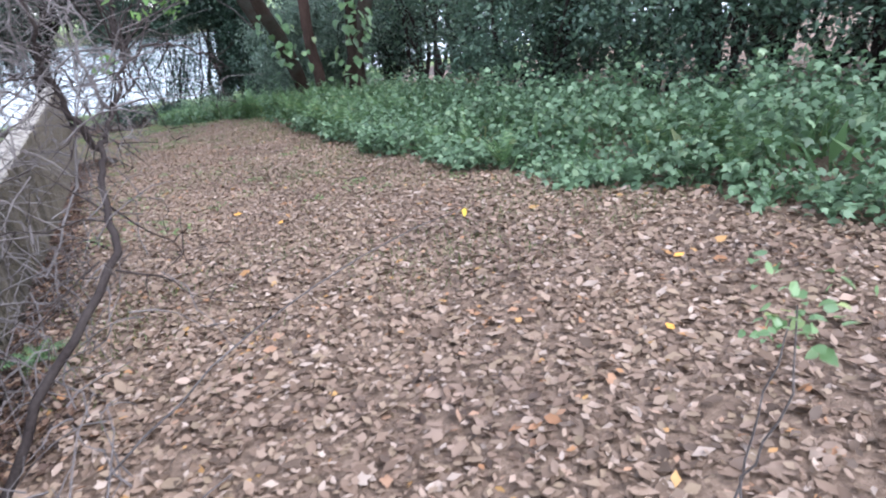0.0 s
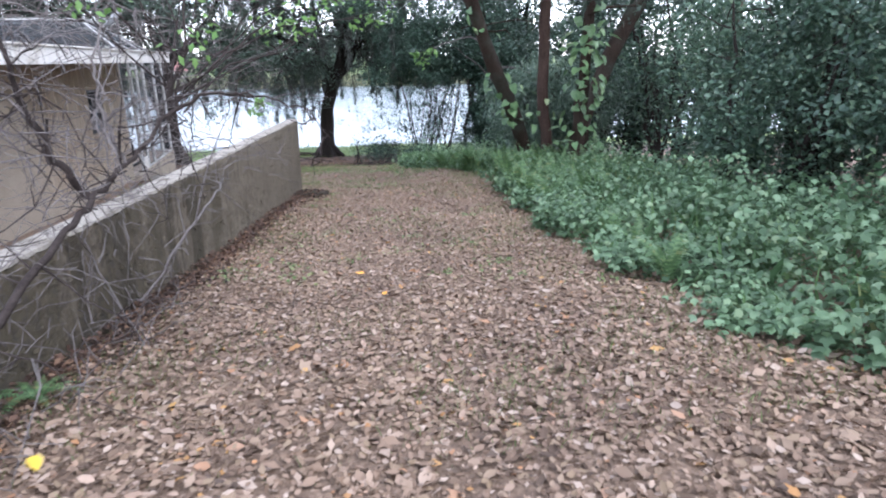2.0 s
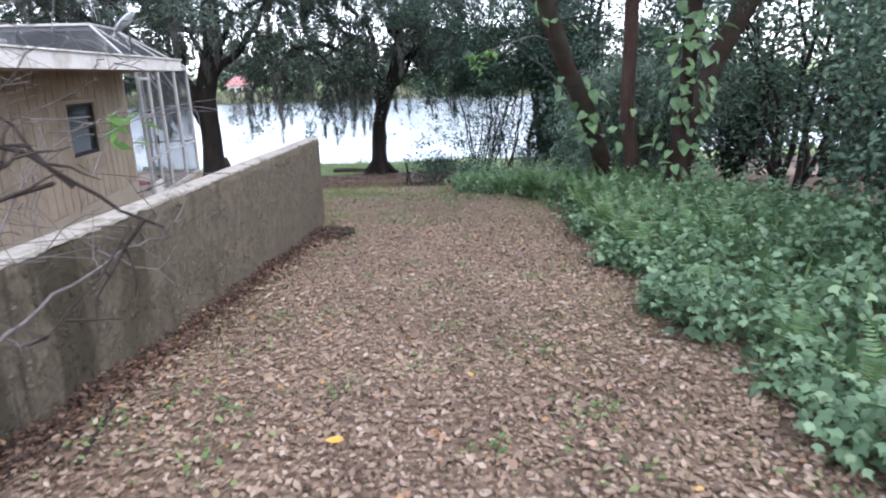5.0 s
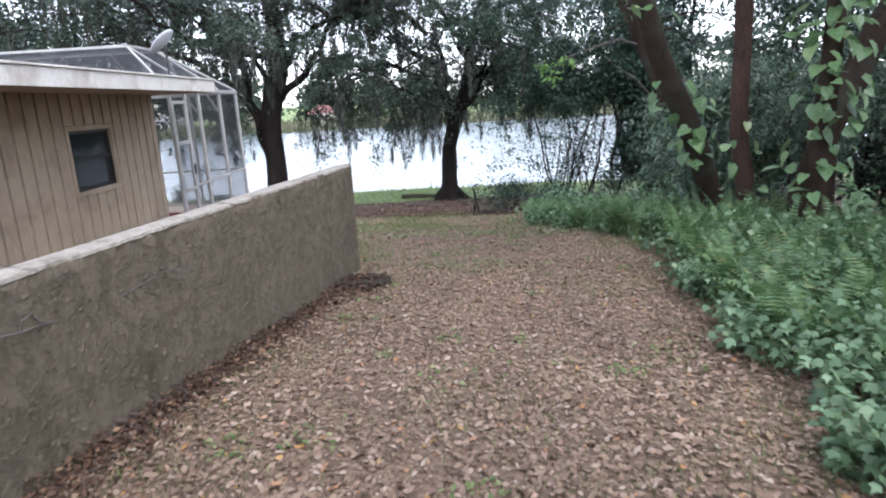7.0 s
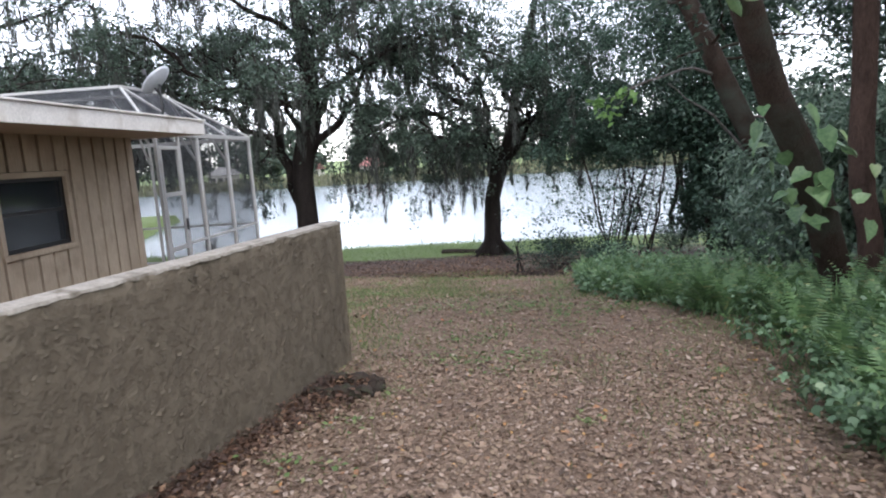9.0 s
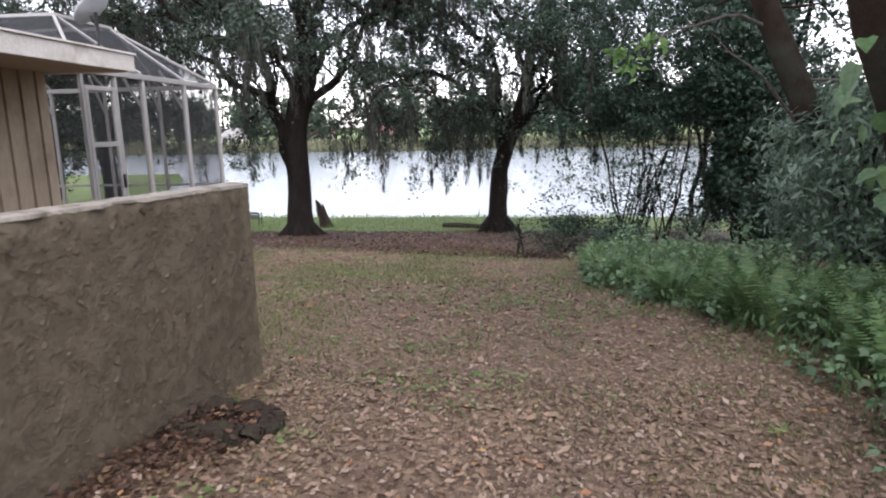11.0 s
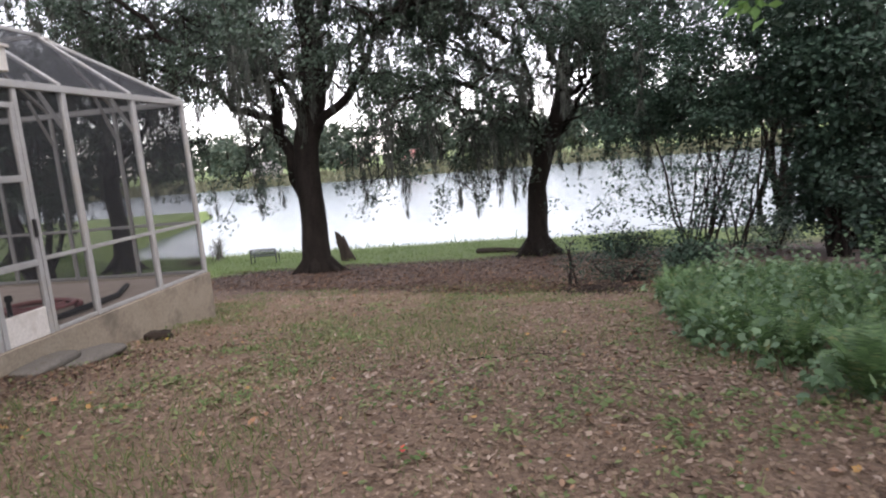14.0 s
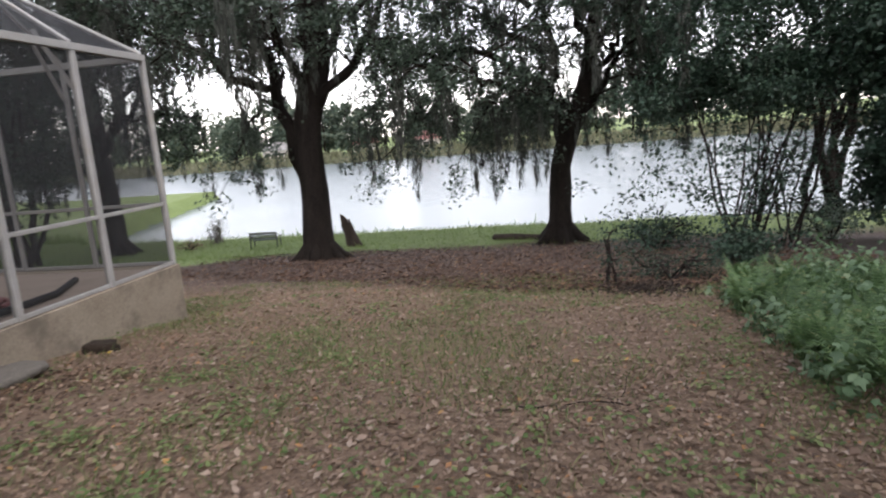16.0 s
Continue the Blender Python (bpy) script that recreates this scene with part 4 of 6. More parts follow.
def shrub(x, y, rx, ry, h, n, size, mat, seed, label, shape="simple", stems=6, base=0.25, droop=0.3, name="shrub", category="shrub", group="", bark=DARK_TWIG, top=None):
    """A many-stemmed shrub with a ragged crown."""
    rng = np.random.default_rng(seed)
    z = float(land(x, y))
    s = empty(name, x, y, z, label, category, group)
    w = Wood()
    tips = []
    for _ in range(stems):
        a, r = rng.uniform(0, 2 * math.pi), rng.uniform(0.3, 1.0)
        e = np.array([x + rx * r * math.cos(a) * 0.8, y + ry * r * math.sin(a) * 0.8, z + h * rng.uniform(0.7, 1.0)])
        b = np.array([x + rng.normal(0, 0.12), y + rng.normal(0, 0.12), z - 0.1])
        p = w.tube(bent(rng, b, e, 10, 0, 0.07), np.linspace(0.025 + 0.008 * h, 0.008, 10), 6)
        for _ in range(6):
            q = p[rng.integers(3, 10)]
            e2 = q + unit(rng, 1)[0] * (rx * 0.45, ry * 0.45, h * 0.12)
            w.tube(bent(rng, q, e2, 5, 0, 0.1), np.linspace(0.014, 0.004, 5), 4)
            tips.append(e2)
    link_mesh("stem", w.mesh("stem"), bark, s, smooth=True)
    m = max(20, int(rx * ry * h * 2.2))
    u = unit(rng, m) * (0.55 + 0.45 * rng.random((m, 1)))
    C = np.stack([x + rx * u[:, 0], y + ry * u[:, 1], z + h * (base + (1 - base) * (0.5 + 0.5 * u[:, 2]))], 1)
    C = np.concatenate([C, np.array(tips)])
    P = clumps(rng, C, 0.42 + 0.05 * h, max(10, n // len(C)), 0.75)
    P = P[P[:, 2] > land(P[:, 0], P[:, 1]) + 0.05]
    foliage("crown", rng, P, shape, size, mat, s, droop)
    return s


# thicket beyond the groundcover
for k, (x, y, rx, ry, h, n) in enumerate(((9.7, 11.4, 1.3, 1.3, 3.4, 7000), (8.2, 8.2, 1.6, 1.6, 4.2, 11000), (8.0, 5.0, 1.7, 1.7, 4.0, 11000), (7.9, 1.8, 1.7, 1.8, 4.0, 10000), (8.0, -1.6, 1.6, 1.8, 4.0, 8000),
                                         (10.6, 10.0, 2.0, 2.2, 6.5, 9000), (10.8, 5.6, 2.0, 2.2, 6.5, 9000), (10.8, 1.4, 2.0, 2.4, 6.0, 8000), (10.2, 14.6, 1.8, 1.8, 5.5, 8000), (13.4, 11.5, 2.2, 2.4, 7.0, 7000), (13.6, 7.0, 2.2, 2.6, 7.0, 7000), (13.6, 2.4, 2.2, 2.6, 7.0, 7000), (13.0, -2.4, 2.4, 2.6, 7.0, 7000), (10.4, -2.6, 2.0, 2.2, 6.0, 7000), (9.6, 3.4, 1.3, 1.3, 3.0, 4500), (9.6, 6.8, 1.3, 1.3, 3.0, 4500), (9.4, 0.2, 1.3, 1.3, 3.0, 4500), (9.8, 9.6, 1.2, 1.2, 3.0, 4500), (12.0, 5.0, 1.6, 2.4, 3.0, 5000), (12.0, 9.4, 1.6, 2.0, 3.0, 5000), (12.0, 0.6, 1.6, 2.0, 3.0, 5000))):
    shrub(x, y, rx, ry, h, int((1.5 if x < 9.7 else 0.8) * n), 0.088 if x < 9.7 else 0.125, THICKET_LEAF, 40 + k, "dense dark-green woodland shrub", base=0.06, group="thicket shrubs", stems=8)
# willowy grey-green bushes
for k, (x, y, rx, ry, h, n) in enumerate(((7.9, 17.6, 1.5, 1.5, 2.9, 16000), (8.9, 16.4, 1.1, 1.1, 2.7, 5000), (9.7, 21.6, 1.7, 1.6, 3.0, 6500))):
    shrub(x, y, rx, ry, h, n, 0.15, GREY_LEAF, 60 + k, "arching grey-green leafy bush", "slim", base=0.1, droop=0.6, group="willowy bushes", stems=8)
# dark broad trees by the water
for k, (x, y, rx, ry, h, n, low) in enumerate(((10.1, 28.3, 1.4, 1.5, 6.4, 23000, 0.03), (-14.2, 31.8, 3.0, 2.6, 9.0, 11000, 0.2), (-19.0, 34.0, 3.4, 3.0, 9.5, 14000, 0.2), (13.4, 21.6, 1.6, 1.8, 5.0, 6000, 0.05), (14.0, 18.0, 2.4, 2.4, 7.5, 9000, 0.05), (10.9, 17.4, 1.2, 1.2, 3.0, 4500, 0.03), (12.9, 25.6, 2.0, 2.0, 5.2, 9000, 0.2), (9.8, 24.5, 1.4, 1.2, 2.0, 5000, 0.03), (11.6, 30.4, 2.5, 2.0, 11.5, 24000, 0.60), (14.6, 26.6, 2.4, 2.2, 10.0, 18000, 0.52), (11.8, 36.4, 2.6, 1.6, 12.0, 18000, 0.60))):
    shrub(x, y, rx, ry, h, n, 0.15, DARK_LEAF, 80 + k, "dark bushy tree by the lake", base=low, name="bushy_tree", category="tree", group="lakeside bushes", stems=9, bark=OAK_BARK)


def stemmy_shrub(x, y, seed):
    """Many thin upright stems with loose leaves over all their height."""
    rng = np.random.default_rng(seed)
    z = float(land(x, y))
    s = empty("stemmy_shrub", x, y, z, "tall loose shrub of many thin dark stems", "shrub")
    tips = []
    for k in range(18):
        w = Wood()
        b = (x + rng.normal(0, 0.5), y + rng.normal(0, 0.35), z - 0.1)
        e = (b[0] + rng.normal(0, 0.9), b[1] + rng.normal(0, 0.6), z + rng.uniform(4.0, 6.4))
        p = w.tube(bent(rng, b, e, 12, 0, 0.035), np.linspace(rng.uniform(0.022, 0.048), 0.010, 12), 6)
        for _ in range(9):
            q = p[rng.integers(2, 12)]
            e2 = q + np.array([*rng.normal(0, 0.8, 2), rng.uniform(-0.1, 0.8)])
            w.tube(bent(rng, q, e2, 5, 0, 0.1), np.linspace(0.011, 0.003, 5), 4)
            tips.append(e2)
        link_mesh("stem", w.mesh("stem"), DARK_TWIG, s, smooth=True)
    tips = np.array(tips)
    hi = tips[tips[:, 2] > z + 3.4]
    C = np.stack([x + rng.normal(0.6, 1.8, 190), y + rng.normal(0, 1.2, 190), z + 3.7 + 5.2 * rng.random(190) ** 1.4], 1)
    low = np.stack([x + rng.normal(-0.3, 1.7, 110), y + rng.normal(0, 1.0, 110), z + rng.uniform(0.5, 3.9, 110)], 1)
    P = np.concatenate([clumps(rng, hi, 0.7, 130), clumps(rng, C, 0.85, 165), clumps(rng, tips, 0.45, 16), clumps(rng, low, 0.6, 34)])
    P = P[P[:, 2] > land(P[:, 0], P[:, 1]) + 0.1]
    foliage("crown", rng, P, "simple", 0.115, DARK_LEAF, s, 0.4)
    return s


stemmy_shrub(7.5, 30.3, 31)
# trees by the water to the west and over the thicket
SPREAD = [((0, 0, 2.6), (-3.4, -1.0, 6.6), 0.18), ((0, 0, 3.4), (3.8, -1.2, 6.8), 0.17), ((0, 0, 4.4), (1.0, 4.0, 8.0), 0.15), ((0, 0, 5.0), (-1.2, -4.4, 7.6), 0.15), ((0, 0, 6.0), (-4.8, 2.2, 9.4), 0.14), ((0, 0, 6.6), (4.6, 2.0, 10.2), 0.13), ((0, 0, 8.0), (0.8, -2.6, 11.8), 0.12)]
BOLE = [(0, 0, -0.2, 0.6), (0, 0, 0.25, 0.42), (0.05, 0, 1.5, 0.34), (0, 0, 3.5, 0.31), (0, 0, 6, 0.24), (0, 0, 9, 0.15), (0, 0, 12, 0.06)]
DROOP = [((-3, -0.8, 6.0), (-4.6, -1.2, 3.2)), ((3, -0.8, 6.0), (4.6, -1.4, 3.0)), ((0.6, -2.4, 6.2), (1.0, -4.2, 3.4))]
for k, (x, y, n) in enumerate(((-14.4, 36.5, 17000), (-16.5, 29.0, 16000), (-23.5, 41.0, 13000), (-33.0, 48.0, 9000))):
    oak(x, y, BOLE, SPREAD, 200 + k, 6.0, n, "dark spreading oak with trailing moss on the lake shore", DROOP)
for k, (x, y, h) in enumerate(((12.5, 15.5, 9.0), (13.0, 8.0, 10.0), (12.6, 3.0, 10.0))):
    b = float(land(x, y))
    leaning_tree("woodland_tree", [(x, y, b - 0.2, 0.24), (x - 0.05, y, b + 1.5, 0.2), (x + 0.1, y, b + 4, 0.17), (x, y, b + h, 0.1)], 10, PINE_BARK, "tall reddish trunk among the thicket", "tree", "woodland trunks")
# low growth along the bank
for k, (x, y, rx, h) in enumerate(((5.4, 31.0, 1.1, 0.8), (9.8, 31.6, 0.9, 1.0), (6.4, 27.0, 0.7, 0.7), (11.4, 30.6, 1.2, 2.0))):
    shrub(x, y, rx, rx, h, 1800, 0.10, GREY_LEAF if k == 1 else DARK_LEAF, 100 + k, "low loose bush on the lake bank", "simple", base=0.1, group="bank bushes", stems=6)


# ---- leaf litter, groundcover, grass ----
EDGE = ((-6, 3.85), (1.4, 4.1), (5, 4.2), (8, 4.42), (10, 4.85), (13.5, 5.4), (14.6, 5.35), (16, 4.8), (18, 4.35), (20, 4.6), (22.6, 4.85), (24, 5.4), (27, 6.0))
ED_A = np.array(EDGE)


def edge_x(y):
    return np.interp(y, ED_A[:, 0], ED_A[:, 1])


def left_x(y):
    return np.where(y < 13.6, 1.40 - 0.17 * (13.6 - y) + 0.02, np.interp(y, (13.6, 13.8, 17, 22, 24, 33), (1.3, -2.3, -2.2, -2.4, -5.5, -6.5)))


def scatter(rng, n, y0, y1, spill=0.5):
    y = rng.uniform(y0, y1, n)
    a, b = left_x(y), edge_x(y) + spill
    x = a + (b - a) * rng.random(n)
    return x, y


def litter():
    rng = np.random.default_rng(101)
    X, Y = [], []
    for y0, y1, n in ((-2.5, 3.0, 42000), (3, 8, 44000), (8, 14, 46000), (14, 19, 40000), (19, 25, 24000), (25, 33.5, 6000)):
        x, y = scatter(rng, n, y0, y1)
        if y0 >= 14:
            # thinner and patchy on the grass
            keep = rng.random(n) < np.clip(0.85 + 0.5 * np.sin(0.9 * x + 0.5 * y) * np.sin(0.7 * y - 0.3 * x + 1.0) + 0.3 * (y > 25), 0.12, 1)
            x, y = x[keep], y[keep]
        X.append(x)
        Y.append(y)
    x, y = np.concatenate(X), np.concatenate(Y)
    worn = (x < -0.5 - 0.5 * np.sin(1.3 * y)) & (y > 14) & (y < 18.6 + 0.5 * np.sin(2 * x)) & (rng.random(len(x)) < 0.8)
    x, y = x[~worn], y[~worn]
    n = len(x)
    P = np.stack([x, y, land(x, y) + rng.uniform(0.002, 0.03, n)], 1)
    a = rng.uniform(0, 2 * np.pi, n)
    D = np.stack([np.cos(a), np.sin(a), rng.normal(0, 0.25, n)], 1)
    N = np.stack([rng.normal(0, 0.42, n), rng.normal(0, 0.42, n), np.ones(n)], 1)
    size = np.clip(rng.lognormal(-3.34, 0.36, n), 0.015, 0.085) * np.interp(y, (2.5, 6, 14, 18, 27), (1.15, 0.95, 0.88, 0.95, 1.15))
    pick = rng.random(n)
    for sel, shape in ((pick < 0.42, "curled"), ((pick >= 0.42) & (pick < 0.93), "simple"), (pick >= 0.93, "lobed")):
        ob = link_mesh("leaf_litter", leaves_mesh("leaf_litter", shape, P[sel], D[sel], N[sel], size[sel]), LITTER)
        tagged(ob, "dry brown fallen leaves covering the ground", "leaf litter", kind="stuff")


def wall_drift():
    """Dark leaves and earth, heaped thickest against the wall foot."""
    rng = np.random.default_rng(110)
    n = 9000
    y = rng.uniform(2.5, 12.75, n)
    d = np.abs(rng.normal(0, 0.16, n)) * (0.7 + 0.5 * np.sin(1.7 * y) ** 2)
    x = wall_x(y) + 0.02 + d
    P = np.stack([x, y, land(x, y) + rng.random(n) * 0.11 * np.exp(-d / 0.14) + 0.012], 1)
    a = rng.uniform(0, 2 * np.pi, n)
    D = np.stack([np.cos(a), np.sin(a), rng.normal(0, 0.35, n)], 1)
    N = np.stack([rng.normal(0.3, 0.5, n), rng.normal(0, 0.5, n), np.ones(n)], 1)
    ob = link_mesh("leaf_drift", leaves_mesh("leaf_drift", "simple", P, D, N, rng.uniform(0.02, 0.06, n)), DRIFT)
    tagged(ob, "dark leaves heaped along the wall foot", "leaf litter", kind="stuff")


def dark_shaded_leaves():
    """Dark earth and old leaves under the lakeside shrubs, shade put into their colour."""
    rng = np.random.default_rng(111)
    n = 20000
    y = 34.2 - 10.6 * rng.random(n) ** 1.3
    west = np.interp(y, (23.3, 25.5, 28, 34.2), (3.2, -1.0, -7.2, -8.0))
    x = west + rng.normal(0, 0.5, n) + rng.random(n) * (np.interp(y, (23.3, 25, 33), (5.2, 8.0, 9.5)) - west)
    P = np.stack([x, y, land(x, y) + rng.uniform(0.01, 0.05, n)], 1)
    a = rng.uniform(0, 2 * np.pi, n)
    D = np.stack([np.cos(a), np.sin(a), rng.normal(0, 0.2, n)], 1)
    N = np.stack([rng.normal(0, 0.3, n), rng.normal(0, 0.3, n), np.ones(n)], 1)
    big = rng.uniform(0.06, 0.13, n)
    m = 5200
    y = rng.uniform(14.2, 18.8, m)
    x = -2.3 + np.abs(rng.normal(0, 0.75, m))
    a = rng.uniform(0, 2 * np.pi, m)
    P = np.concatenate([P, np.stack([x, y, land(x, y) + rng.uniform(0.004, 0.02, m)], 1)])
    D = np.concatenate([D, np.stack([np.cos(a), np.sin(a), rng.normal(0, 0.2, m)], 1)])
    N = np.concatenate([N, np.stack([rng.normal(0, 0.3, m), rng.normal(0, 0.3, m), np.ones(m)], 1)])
    ob = link_mesh("dark_shaded_leaves", leaves_mesh("dark_shaded_leaves", "simple", P, D, N, np.concatenate([big, rng.uniform(0.025, 0.06, m)])), DRIFT)
    tagged(ob, "dark old leaves with painted shade under the lakeside shrubs", "leaf litter", kind="stuff")


def tufts():
    """Low green tufts of broad-leaved weeds on the open ground."""
    rng = np.random.default_rng(112)
    m = 900
    y = np.where(rng.random(m) < 0.10, rng.uniform(5, 13, m), rng.uniform(13, 24, m))
    a, b = left_x(y), edge_x(y)
    x = a + (b - a) * rng.random(m)
    keep = rng.random(m) < np.clip(0.45 + 0.6 * np.sin(1.1 * x + 0.4 * y + 0.8) * np.sin(0.8 * y - 0.5 * x), 0.1, 1)
    x, y = x[keep], y[keep]
    r = rng.uniform(0.05, 0.2, len(x))
    k = 26
    px = np.repeat(x, k) + rng.normal(0, 1, len(x) * k) * np.repeat(r, k)
    py = np.repeat(y, k) + rng.normal(0, 1, len(x) * k) * np.repeat(r, k)
    n = len(px)
    P = np.stack([px, py, land(px, py) + rng.uniform(0.02, 0.05, n)], 1)
    c = rng.uniform(0, 2 * np.pi, n)
    D = np.stack([np.cos(c), np.sin(c), rng.uniform(0, 0.5, n)], 1)
    N = np.stack([rng.normal(0, 0.4, n), rng.normal(0, 0.4, n), np.ones(n)], 1)
    ob = link_mesh("weed_tufts", leaves_mesh("weed_tufts", "simple", P, D, N, rng.uniform(0.025, 0.06, n)), GRASS)
    tagged(ob, "low green weed tufts among dry leaves", "weeds", kind="stuff")


def grass():
    rng = np.random.default_rng(102)
    X, Y = [], []
    for y0, y1, n in ((2.5, 14, 46000), (14, 26, 80000)):
        x, y = scatter(rng, n, y0, y1, 0.1)
        keep = rng.random(n) < np.clip(0.36 - 0.6 * np.sin(0.9 * x + 0.5 * y) * np.sin(0.7 * y - 0.3 * x + 1.0) - 0.10 + 0.35 * np.sin(2.6 * x - 1.3 * y) * np.sin(2.1 * y + 0.6 * x), 0.05, 1)
        X.append(x[keep])
        Y.append(y[keep])
    x, y = np.concatenate(X), np.concatenate(Y)
    n = len(x)
    P = np.stack([x, y, land(x, y)], 1)
    D = np.stack([rng.normal(0, 0.5, n), rng.normal(0, 0.5, n), np.ones(n)], 1)
    N = unit(rng, n)
    ob = link_mesh("grass", leaves_mesh("grass", "blade", P, D, N, rng.uniform(0.045, 0.10, n) * np.where(y < 14, 0.75, 1.0)), GRASS)
    tagged(ob, "sparse thin green grass between the leaves", "grass", kind="stuff")
    x, y = rng.uniform(-20, 9, 34000), rng.uniform(28, SHORE_Y + 1.0, 34000)
    keep = y - 0.9 * np.minimum(0, x + 6) + rng.normal(0, 0.5, 34000) > 34.2
    x, y = x[keep], y[keep]
    n = len(x)
    P = np.stack([x, y, land(x, y)], 1)
    D = np.stack([rng.normal(0, 0.5, n), rng.normal(0, 0.5, n), np.ones(n)], 1)
    ob = link_mesh("lawn_strip", leaves_mesh("lawn_strip", "blade", P, D, unit(rng, n), rng.uniform(0.08, 0.2, n)), LAWN)
    tagged(ob, "bright green grass strip along the shore", "grass", kind="stuff")


def groundcover():
    """Broad-leaved plants: each a leaning stalk with leaves that nod outwards."""
    rng = np.random.default_rng(103)
    n = 3900
    y = np.where(rng.random(n) < 0.88, rng.uniform(-4, 12.5, n), rng.uniform(12.5, 23, n))
    x = edge_x(y) + 0.14 * np.sin(3.1 * y) + 0.08 * np.sin(7.7 * y + 1) + rng.random(n) ** 1.5 * 3.8
    rise = np.clip((x - edge_x(y)) / 0.6, 0.5, 1)
    patch = 0.8 + 0.45 * np.sin(2.3 * x + 1.1 * y) * np.sin(1.9 * y - 0.8 * x + 0.7)
    hgt = rise * patch * rng.uniform(0.45, 0.92, n)
    k = 12
    bx, by = np.repeat(x, k), np.repeat(y, k)
    f = rng.random(n * k) ** 0.55
    lean = np.repeat(rng.normal(0, 0.12, (n, 2)), k, axis=0) * f[:, None]
    P = np.stack([bx + lean[:, 0] + rng.normal(0, 0.05, n * k), by + lean[:, 1] + rng.normal(0, 0.05, n * k), land(bx, by) + np.repeat(hgt, k) * f], 1)
    a = rng.uniform(0, 2 * np.pi, n * k)
    D = np.stack([np.cos(a), np.sin(a), rng.normal(-0.6, 0.45, n * k)], 1)
    N = np.stack([0.6 * np.cos(a) + rng.normal(0, 0.5, n * k), 0.6 * np.sin(a) + rng.normal(0, 0.5, n * k), np.ones(n * k)], 1)
    size = rng.uniform(0.055, 0.115, n * k) * (1.15 - 0.45 * f)
    ob = link_mesh("groundcover", leaves_mesh("groundcover", "lobed", P, D, N, size), COVER)
    tagged(ob, "dense broad-leaved green groundcover plants", "groundcover", kind="stuff")


def fronds(base, lean, length, arch, pairs=17):
    """Leaflets of many arching fronds: places, directions, facings and sizes."""
    f = np.linspace(0.10, 1, pairs)
    up = np.array([0, 0, 1.0])
    reach, lift, drop = arch[:, 0, None], arch[:, 1, None], arch[:, 2, None]
    C = base[:, None] + length[:, None, None] * (lean[:, None] * (reach * f ** 1.4)[..., None] + up * (lift * f - drop * f ** 2.2)[..., None])
    T = np.gradient(C, axis=1)
    T /= np.linalg.norm(T, axis=2)[..., None] + 1e-9
    S = np.cross(T, up)
    S /= np.linalg.norm(S, axis=2)[..., None] + 1e-9
    N = np.cross(S, T)
    w = length[:, None] * 0.135 * np.sin(np.pi * np.clip(0.16 + 0.80 * f, 0, 1))[None] ** 0.8 + 0.008
    P = np.concatenate([C, C], 1).reshape(-1, 3)
    D = np.concatenate([S + 0.3 * T - 0.1 * up, -S + 0.3 * T - 0.1 * up], 1).reshape(-1, 3)
    return P, D, np.concatenate([N, N], 1).reshape(-1, 3), np.concatenate([w, w], 1).reshape(-1)


def ferns():
    rng = np.random.default_rng(104)
    v = np.concatenate([rng.uniform(9.0, 23.5, 520), rng.uniform(-3, 9.0, 70)])
    m = len(v)
    u = edge_x(v) + 0.1 * np.sin(2.3 * v) + rng.random(m) ** 1.3 * np.where(v > 11, 2.5, 3.6) + 0.12
    k = 10
    big = np.repeat(rng.uniform(0.75, 1.15, m) * np.interp(v, (8.5, 9.5, 14, 17), (0.75, 1.0, 1.0, 0.70)), k)
    a = rng.uniform(0, 2 * np.pi, m * k)
    base = np.stack([np.repeat(u, k), np.repeat(v, k), np.repeat(land(u, v), k)], 1)
    lean = np.stack([np.cos(a), np.sin(a), np.zeros(m * k)], 1)
    arch = np.stack([rng.uniform(0.2, 0.7, m * k), rng.uniform(1.1, 1.4, m * k), rng.uniform(0.3, 0.8, m * k)], 1)
    P, D, N, S = fronds(base, lean, big * rng.uniform(0.42, 0.78, m * k), arch)
    ob = link_mesh("fern", leaves_mesh("fern", "leaflet", P, D, N, S), FERN)
    tagged(ob, "green sword ferns along the edge of the path", "fern", kind="stuff")
    # one small fern in the corner of the wall foot
    a = np.linspace(0.2, 6.0, 9)
    b = np.array([wall_x(3.75) + 0.16, 3.75, float(land(wall_x(3.75) + 0.16, 3.75))])
    P, D, N, S = fronds(np.tile(b, (9, 1)), np.stack([np.cos(a), np.sin(a), 0 * a], 1), rng.uniform(0.22, 0.36, 9), np.tile((0.9, 0.9, 0.6), (9, 1)))
    t = empty("fern_plant", *b, "small green fern growing at the wall foot", "fern")
    link_mesh("fronds", leaves_mesh("fronds", "leaflet", P, D, N, S), FERN, t)


